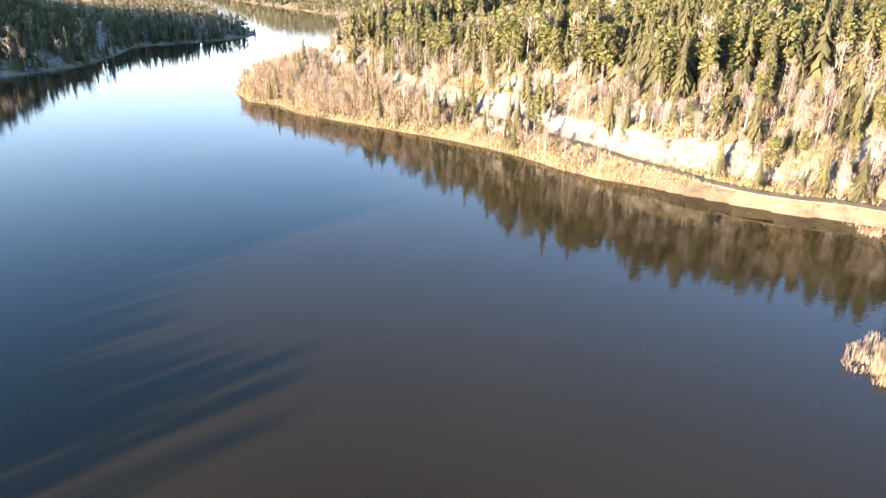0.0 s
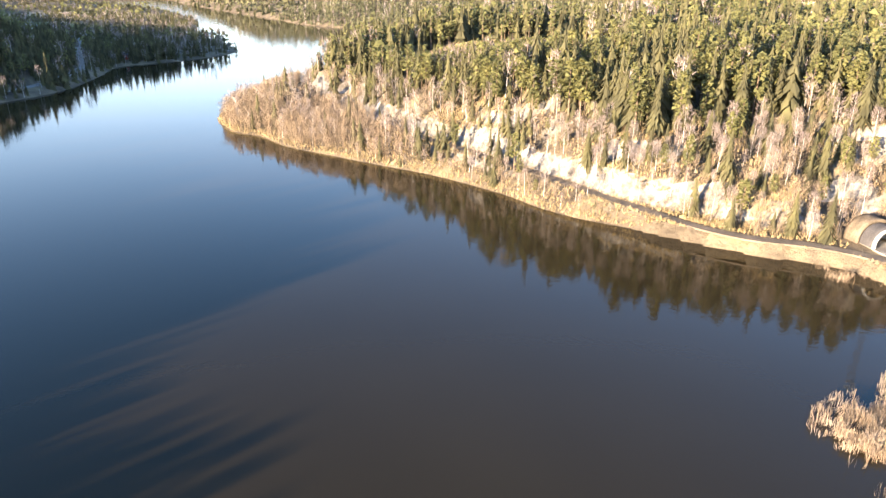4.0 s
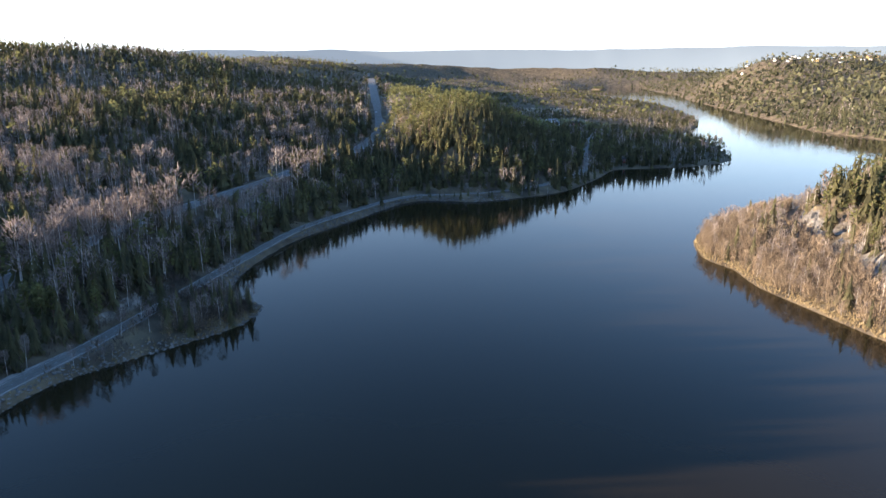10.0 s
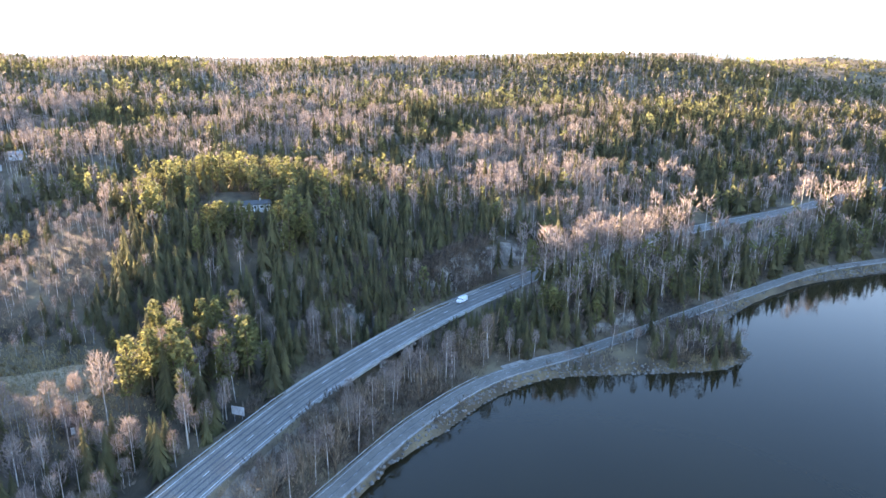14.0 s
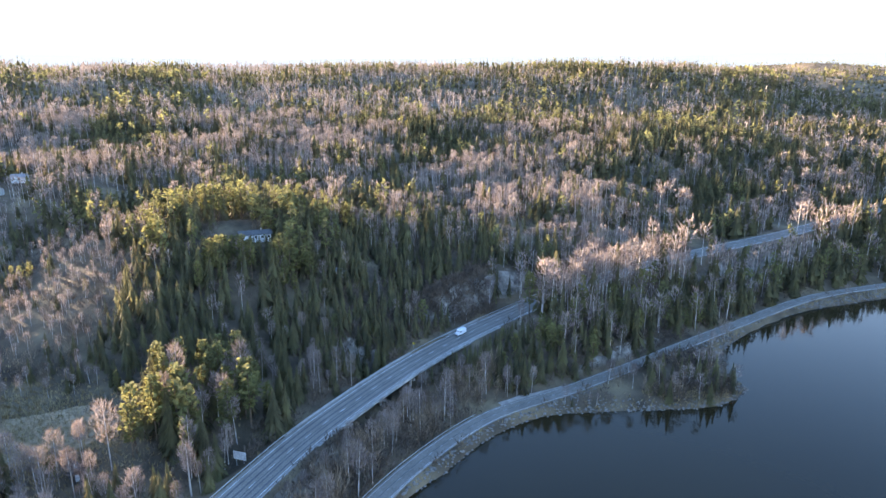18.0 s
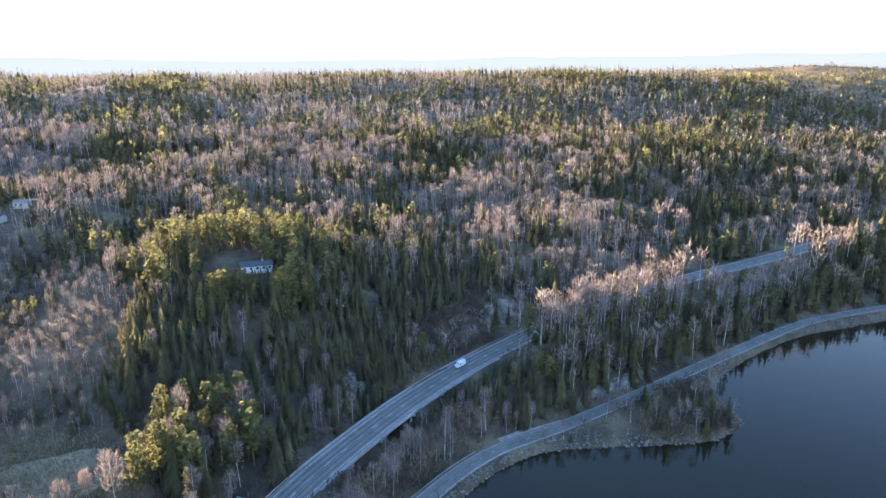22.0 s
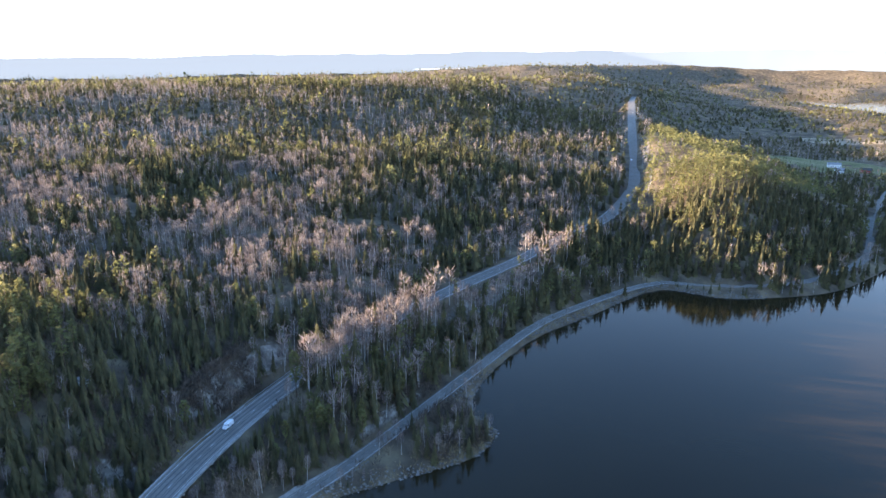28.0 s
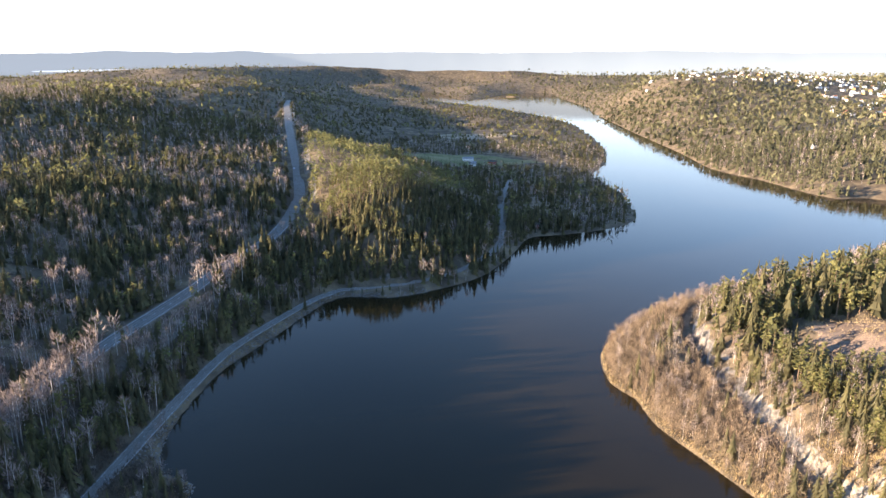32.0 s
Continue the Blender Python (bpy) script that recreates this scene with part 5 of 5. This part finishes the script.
# gravel turnout where a track meets the lane
def turnout():
    cut = line_cut(LAKE, run_of(LAKE, -209, 62), run_of(LAKE, -222, 94))
    a = offset_line(cut, 3.0, 0.03)
    bulge = np.sin(np.linspace(0.12, 1, len(cut)) ** 0.7 * math.pi) * 4.2
    b = a.copy()
    nrm = offset_line(cut, 4.0)[:, :2] - offset_line(cut, 3.0)[:, :2]
    b[:, :2] += nrm * bulge[:, None]
    n = len(a)
    low = b - np.array([0, 0, 1.2])
    v = np.vstack([a, b, low])
    q = [(k, k + 1, n + k + 1, n + k) for k in range(n - 1)] + [(n + k, n + k + 1, 2 * n + k + 1, 2 * n + k) for k in range(n - 1)]
    ob = new("turnout", mesh_from("turnout", v, q, [M_GRAVEL]))
    tagged(ob, "pale gravel turnout beside the lake lane", "turnout", kind="structure")
    r = np.random.default_rng(8)
    for k in range(9):
        p = b[int(n * 0.35) + k]
        st = new("boulder", STONES[k % 5])
        sc = r.uniform(0.35, 0.65)
        st.matrix_world = Matrix.LocRotScale((p[0] - 0.8 + r.normal() * 0.4, p[1] + r.normal() * 0.4, p[2] + 0.15), Euler((0, 0, r.random() * 6)), (sc, sc, sc))
        tagged(st, "pale boulder at the edge of the gravel turnout", "boulder", "boulders at the turnout")


# boulders along the lake lane
def stone_mesh(seed):
    r = np.random.default_rng(seed)

    def fill(bm):
        bmesh.ops.create_icosphere(bm, subdivisions=1, radius=1.0)
        for v in bm.verts:
            v.co *= 0.75 + 0.5 * r.random()
            v.co.z *= 0.65

    return bm_mesh("boulder", fill, M_STONE)


STONES = [stone_mesh(s) for s in range(5)]


def boulders():
    r = np.random.default_rng(21)
    top = new("stone_embankment")
    tagged(top, "grey boulder embankment between the lane and the lake", "embankment", kind="structure")
    cut = offset_line(line_cut(LAKE, run_of(LAKE, -128, -14), run_of(LAKE, -300, 252)), -4.6)
    n = 0
    for p in cut:
        for k in range(2):
            if n >= 290 or r.random() < 0.45:
                continue
            off = r.uniform(-0.8, 2.6)
            x, y = p[0] + r.normal() * 0.5 - off * -0.6, p[1] + r.normal() * 0.5 - off * 0.5
            z = at_fast(x, y)
            ob = part("stone", STONES[r.integers(0, 5)], top)
            sc = r.uniform(0.35, 0.8)
            ob.matrix_world = Matrix.LocRotScale((x, y, max(z, -0.1) + 0.1), Euler((r.random() * 0.6, r.random() * 0.6, r.random() * 6.3)), (sc, sc, sc))
            n += 1


def rubble():
    """Loose grey stones on the bank below the lake lane, too many to count."""
    r = np.random.default_rng(51)
    near = WEST_LINE[(WEST_LINE[:, 1] > -20) & (WEST_LINE[:, 1] < 420)]
    n = 3400
    k = r.integers(0, len(near) - 1, n)
    p = near[k] + (near[k + 1] - near[k]) * r.random((n, 1)) + r.normal(size=(n, 2)) * 2.2
    h, d, wet = ground_height(p)
    rd, _ = line_distance(p, LAKE)
    ok = (rd > 4.4) & (~wet | (d < 0.8)) & (d < 7)
    p, h = p[ok], np.maximum(h[ok], -0.15)
    n = len(p)
    q = np.array([(1, 0, 0), (-1, 0, 0), (0, 1, 0), (0, -1, 0), (0, 0, 0.7), (0, 0, -0.7)], float)
    t = np.array([(0, 2, 4), (2, 1, 4), (1, 3, 4), (3, 0, 4), (2, 0, 5), (1, 2, 5), (3, 1, 5), (0, 3, 5)])
    a = r.random(n) * 6.28
    size = r.uniform(0.25, 0.75, (n, 1)) * r.uniform(0.6, 1.3, (n, 3))
    v = np.zeros((n, 6, 3))
    jag = q[None] * r.uniform(0.7, 1.3, (n, 6, 1))
    v[:, :, 0] = (jag[:, :, 0] * np.cos(a)[:, None] - jag[:, :, 1] * np.sin(a)[:, None]) * size[:, :1] + p[:, :1]
    v[:, :, 1] = (jag[:, :, 0] * np.sin(a)[:, None] + jag[:, :, 1] * np.cos(a)[:, None]) * size[:, 1:2] + p[:, 1:2]
    v[:, :, 2] = jag[:, :, 2] * size[:, 2:] + h[:, None] + 0.1
    tris = (t[None] + (np.arange(n) * 6)[:, None, None]).reshape(-1, 3)
    tagged(new("bank_stones", mesh_from("bank_stones", v.reshape(-1, 3), tris, [M_STONE])), "loose grey stones on the bank between lane and lake", "stones", kind="stuff")


_SHORE_NEAR = SHORE[(np.abs(SHORE[:, 0]) < 450) & (SHORE[:, 1] < 700)]


def at_fast(x, y):
    d = np.min(np.hypot(_SHORE_NEAR[:, 0] - x, _SHORE_NEAR[:, 1] - y))
    return min(2.2, 0.55 * d)


boulders()
rubble()
turnout()


# reeds standing in the shallow bay
REED_BEDS = [(80, 98, 13, 8, 20, 1.0), (97, 106, 16, 9, 35, 1.0), (113, 113, 13, 10, 30, 1.0), (110, 100, 16, 8, 30, 0.9), (72, 93, 7, 5, 30, 0.7), (103, 93, 12, 5, 20, 0.8),
             (82, 80, 9, 3.5, 20, 0.6), (93, 84, 6, 2.5, 50, 0.8), (92, 76, 6, 2.5, -30, 0.7), (72, 79, 6, 3, 10, 0.4), (112, 158, 8, 3.5, -20, 0.6), (110, 165, 6, 2, -25, 0.5), (118, 142, 5, 2, 100, 0.4), (120, 125, 6, 3, 90, 0.6)]


def reeds():
    r = np.random.default_rng(9)
    pts = []
    for cx, cy, a, b, turn, dens in REED_BEDS:
        n = int(a * b * 3.14 * 44 * dens)
        q = r.normal(size=(n, 2)) * 0.56
        q = q[np.hypot(q[:, 0], q[:, 1]) < 1.15]
        c, s = math.cos(radians(turn)), math.sin(radians(turn))
        x, y = cx + q[:, 0] * a * c - q[:, 1] * b * s, cy + q[:, 0] * a * s + q[:, 1] * b * c
        keep = value_noise(x, y, 1.7) * 0.42 + value_noise(x + 31, y, 7) * 0.40 + 0.32 * r.random(len(x)) > 0.69
        pts.append(np.column_stack([x, y])[keep])
    p = np.vstack(pts)
    n = len(p)
    h = r.uniform(1.0, 2.2, n) * (0.6 + 0.7 * value_noise(p[:, 0], p[:, 1], 4))
    a = r.random(n) * 6.28
    lean = r.normal(size=(n, 2)) * 0.22
    w = r.uniform(0.014, 0.036, n)
    v = np.zeros((n, 4, 3))
    side = np.column_stack([np.cos(a), np.sin(a)]) * w[:, None]
    v[:, 0, :2], v[:, 1, :2] = p - side, p + side
    v[:, 0, 2] = v[:, 1, 2] = -0.2
    v[:, 2, :2], v[:, 3, :2] = p + lean + side * 1.3, p + lean * 1.3
    v[:, 2, 2], v[:, 3, 2] = h * 0.85, h
    base = np.arange(n)[:, None] * 4
    t = np.concatenate([base + np.array([0, 1, 2]), base + np.array([0, 2, 3])])
    ob = new("reeds", mesh_from("reeds", v.reshape(-1, 3), t, [M_REED]))
    tagged(ob, "dry golden reeds standing in the shallow bay", "reeds", kind="stuff")


reeds()


# dry grass and low brush on the banks
def brush():
    r = np.random.default_rng(31)
    q = []
    for line, lo, hi, n in ((SHORE, 0.3, 7.0, 16000),):
        near = line[(np.hypot(line[:, 0], line[:, 1]) < 480) & (line[:, 1] > 20)]
        k = r.integers(0, len(near) - 1, n)
        q.append(near[k] + r.normal(size=(n, 2)) * 4.0)
    for c, s, n in (((-207, 140), (7, 14), 2600), ((-193, -86), (22, 34), 7000), ((38, 402), (46, 26), 3500), ((85, 190), (26, 10), 3000), ((10, 290), (40, 14), 3500), ((140, 150), (10, 25), 2500), ((-90, 385), (18, 40), 2500), ((70, 225), (22, 30), 3000), ((30, 280), (34, 30), 3500), ((115, 205), (30, 26), 3000), ((150, 170), (16, 30), 1500)):
        q.append(np.array(c) + r.normal(size=(n, 2)) * np.array(s) * 0.6)
    p = np.vstack(q)
    h, d, wet = ground_height(p)
    ok = ~wet & (d > 0.2)
    for line, gap in ((MAIN, 6.8), (LAKE, 3.5), (BYWAY, 2.6)):
        rd, _ = line_distance(p, line)
        ok &= rd > gap
    ok &= np.hypot(p[:, 0] - 124, p[:, 1] - 171) > 8
    ok &= (land_kind(p[:, 0], p[:, 1]) == 1) | (p[:, 1] < 10) | (r.random(len(p)) < 0.3)
    p, h = p[ok], h[ok]
    n = len(p)
    k = 4
    a = r.random((n, k)) * 6.28
    tall = r.uniform(0.4, 1.5, (n, 1)) * r.uniform(0.6, 1.2, (n, k))
    out = r.uniform(0.3, 0.9, (n, k))
    v = np.zeros((n, k, 3, 3))
    for m, da in ((0, -0.5), (1, 0.5)):
        v[:, :, m, 0] = p[:, 0:1] + np.cos(a + da) * out * 0.35
        v[:, :, m, 1] = p[:, 1:2] + np.sin(a + da) * out * 0.35
        v[:, :, m, 2] = h[:, None] - 0.1
    v[:, :, 2, 0] = p[:, 0:1] + np.cos(a) * out
    v[:, :, 2, 1] = p[:, 1:2] + np.sin(a) * out
    v[:, :, 2, 2] = h[:, None] + tall
    ob = new("dry_grass", mesh_from("dry_grass", v.reshape(-1, 3), np.arange(n * k * 3).reshape(-1, 3), [M_DRYGRASS]))
    tagged(ob, "tufts of dry straw-coloured grass on banks and clearings", "grass", kind="stuff")


brush()


# felled logs and stumps on the clearing
def log_mesh(r, ln):
    def fill(bm):
        bmesh.ops.create_cone(bm, cap_ends=True, segments=7, radius1=r, radius2=r * 0.75, depth=ln, matrix=Matrix.Rotation(radians(90), 4, "Y"))
    return fill


M_LOG = plain("weathered_log_bark", (0.20, 0.15, 0.11), 0.9)
M_CUT = plain("fresh_cut_wood", (0.46, 0.34, 0.20), 0.8)
LOGS = [bm_mesh("log", log_mesh(0.16 + 0.05 * k, 4.0 + 2.0 * k), M_LOG) for k in range(3)]
STUMP = bm_mesh("stump", lambda bm: tube(bm, 0.3, 0.24, -0.3, 0.45, sides=8), M_LOG)
STUMP_TOP = bm_mesh("cut_face", lambda bm: tube(bm, 0.235, 0.235, 0.45, 0.465, sides=8), M_CUT)


def felling():
    r = np.random.default_rng(41)
    for cx, cy, sx, sy, n in ((38, 402, 34, 18, 110), (-455, 228, 16, 24, 60)):
        p = np.array([cx, cy]) + r.normal(size=(n, 2)) * np.array([sx, sy]) * 0.6
        h, d, wet = ground_height(p)
        for (x, y), z in zip(p, h):
            if r.random() < 0.6:
                ob = new("log", LOGS[r.integers(0, 3)])
                ob.matrix_world = pose(x, y, z + 0.12, 0, r.uniform(-6, 6), r.uniform(0, 180))
                tagged(ob, "weathered felled log lying on the cleared ground", "log", "felled logs on the clearings")
            else:
                top = new("tree_stump", STUMP)
                part("cut_face", STUMP_TOP, top, "pale sawn top")
                top.matrix_world = pose(x, y, z)
                tagged(top, "sawn tree stump on the cleared ground", "stump", "stumps on the clearings")


felling()


# wooded islet far out in the river
def islet():
    def fill(bm):
        bmesh.ops.create_icosphere(bm, subdivisions=3, radius=1.0)
        for v in bm.verts:
            v.co.x *= 34 * (1 + 0.15 * math.sin(5 * v.co.y))
            v.co.y *= 24
            v.co.z *= 5
    top = new("islet", bm_mesh("islet", fill, M_GROUND))
    r = np.random.default_rng(4)
    me = [mesh_from("crown", *SHAPES["pine"][2][k][1], [M_PINE]) for k in range(4)]
    for k in range(60):
        a, q = r.random() * 6.28, math.sqrt(r.random())
        ob = part("tree_crown", me[k % 4], top)
        s = r.uniform(10, 15)
        ob.matrix_world = Matrix.LocRotScale((math.cos(a) * q * 27, math.sin(a) * q * 18, 4.6 * math.sqrt(max(0, 1 - 0.65 * q * q)) - 0.25 * s), Euler((0, 0, a)), (s, s, s))
    top.matrix_world = pose(-1391, 2930, 0)
    tagged(top, "small wooded islet far out in the river", "islet")


islet()


# town on the far bank
def town():
    r = np.random.default_rng(77)
    walls = [M_WHITE, M_WHITE, M_GREYWALL, M_WHITE, M_OCHRE]
    roofs = [M_ROOF, M_TILE, M_ROOF]
    kinds = []
    for k in range(6):
        w, l, wl, g = r.uniform(6, 9), r.uniform(8, 15), r.uniform(3.5, 6), r.uniform(1.8, 3)
        kinds.append((bm_mesh("wall", lambda bm: gable_walls(bm, l, w, wl, g), walls[k % 5]), bm_mesh("roof", lambda bm: gable(bm, l, w, g, wl), roofs[k % 3]), k))
    words = ["white", "white", "grey", "white", "ochre", "white"]
    spots = []
    for cx, cy, sx, sy, n in ((700, 1500, 210, 190, 110), (10, 2150, 100, 200, 55), (120, 1720, 90, 90, 30), (-420, 2280, 110, 50, 30), (-100, 2330, 150, 110, 60), (320, 1480, 160, 130, 70), (-150, 2750, 140, 220, 95), (1500, 2100, 330, 300, 170), (1000, 2350, 300, 260, 190)):
        for _ in range(n):
            spots.append((cx + r.normal() * sx, cy + r.normal() * sy))
    p = np.array(spots)
    h, d, wet = ground_height(p)
    done, vs, fs, ms, mats = 0, [], [], [], [M_WHITE, M_OCHRE, M_GREYWALL, M_ROOF, M_TILE]
    for (x, y), z, dd, w in zip(p, h, d, wet):
        if w or dd < 60:
            continue
        wall, roof, k = kinds[r.integers(0, 6)]
        if done >= 280:
            m = pose(x, y, z + 0.4, 0, 0, r.random() * 180) @ Matrix.Scale(0.85, 4)
            for me in (wall, roof):
                n = len(vs)
                vs += [m @ q.co for q in me.vertices]
                fs += [[n + i for i in q.vertices] for q in me.polygons]
                ms += [mats.index(me.materials[0])] * len(me.polygons)
            continue
        done += 1
        top = new("town_house")
        part("wall", wall, top)
        part("roof", roof, top)
        top.matrix_world = pose(x, y, z + 0.4, 0, 0, r.random() * 180) @ Matrix.Scale(0.85, 4)
        tagged(top, words[k] + " wooden town house on the far hill", "house", "town houses on the far hill")
    me = bpy.data.meshes.new("distant_houses")
    me.from_pydata(vs, [], fs)
    for m in mats:
        me.materials.append(m)
    me.polygons.foreach_set("material_index", ms)
    tagged(new("distant_houses", me), "many small pale houses of the distant town", "houses", kind="stuff")


town()


# far ridges behind everything, their haze put in as a pale emissive colour
def ridge(name, radius, low, high, size, seed, colour, glow, rise, start, stop):
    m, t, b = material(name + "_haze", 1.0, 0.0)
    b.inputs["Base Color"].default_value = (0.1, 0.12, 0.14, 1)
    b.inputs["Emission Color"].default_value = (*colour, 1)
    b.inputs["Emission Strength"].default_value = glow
    a = np.radians(np.arange(start, stop, 0.25))
    x, y = -np.sin(a) * radius, np.cos(a) * radius
    n = value_noise(x + seed * 911, y, size) * 0.6 + value_noise(x, y + seed * 577, size * 0.33) * 0.28 + value_noise(x, y, size * 0.08) * 0.12
    b = np.degrees(a)
    z = (low + (high - low) * n + rise * smooth(62, 95, b)) * smooth(start, start + 14, b) * smooth(stop, stop - 14, b)
    k = len(a)
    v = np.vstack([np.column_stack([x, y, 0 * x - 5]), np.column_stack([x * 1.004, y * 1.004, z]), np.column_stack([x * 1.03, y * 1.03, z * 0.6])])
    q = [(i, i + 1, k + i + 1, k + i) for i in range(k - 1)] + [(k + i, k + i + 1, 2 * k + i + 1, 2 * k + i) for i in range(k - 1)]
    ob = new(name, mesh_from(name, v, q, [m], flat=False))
    tagged(ob, "distant blue hazy wooded ridge on the horizon", "hills", kind="structure")


def fjord():
    """A bright arm of the sea far behind the western woods, its glare emitted."""
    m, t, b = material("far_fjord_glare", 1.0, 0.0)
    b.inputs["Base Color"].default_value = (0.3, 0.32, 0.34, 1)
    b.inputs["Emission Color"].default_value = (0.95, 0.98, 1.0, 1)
    # water glare put in as emission on a strip raised before the ridge
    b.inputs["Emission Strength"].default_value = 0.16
    a = np.radians(np.arange(44, 62, 0.5))
    f = np.sin((a - a[0]) / (a[-1] - a[0]) * math.pi) ** 0.5
    wide = f * (0.5 + 0.8 * value_noise(np.degrees(a) * 10, 0 * a, 30))
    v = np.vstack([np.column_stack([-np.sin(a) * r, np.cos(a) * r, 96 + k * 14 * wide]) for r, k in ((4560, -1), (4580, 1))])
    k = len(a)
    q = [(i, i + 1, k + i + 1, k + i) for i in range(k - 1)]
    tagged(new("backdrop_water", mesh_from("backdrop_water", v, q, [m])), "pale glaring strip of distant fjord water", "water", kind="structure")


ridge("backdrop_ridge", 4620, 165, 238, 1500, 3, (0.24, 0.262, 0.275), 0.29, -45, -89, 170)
fjord()
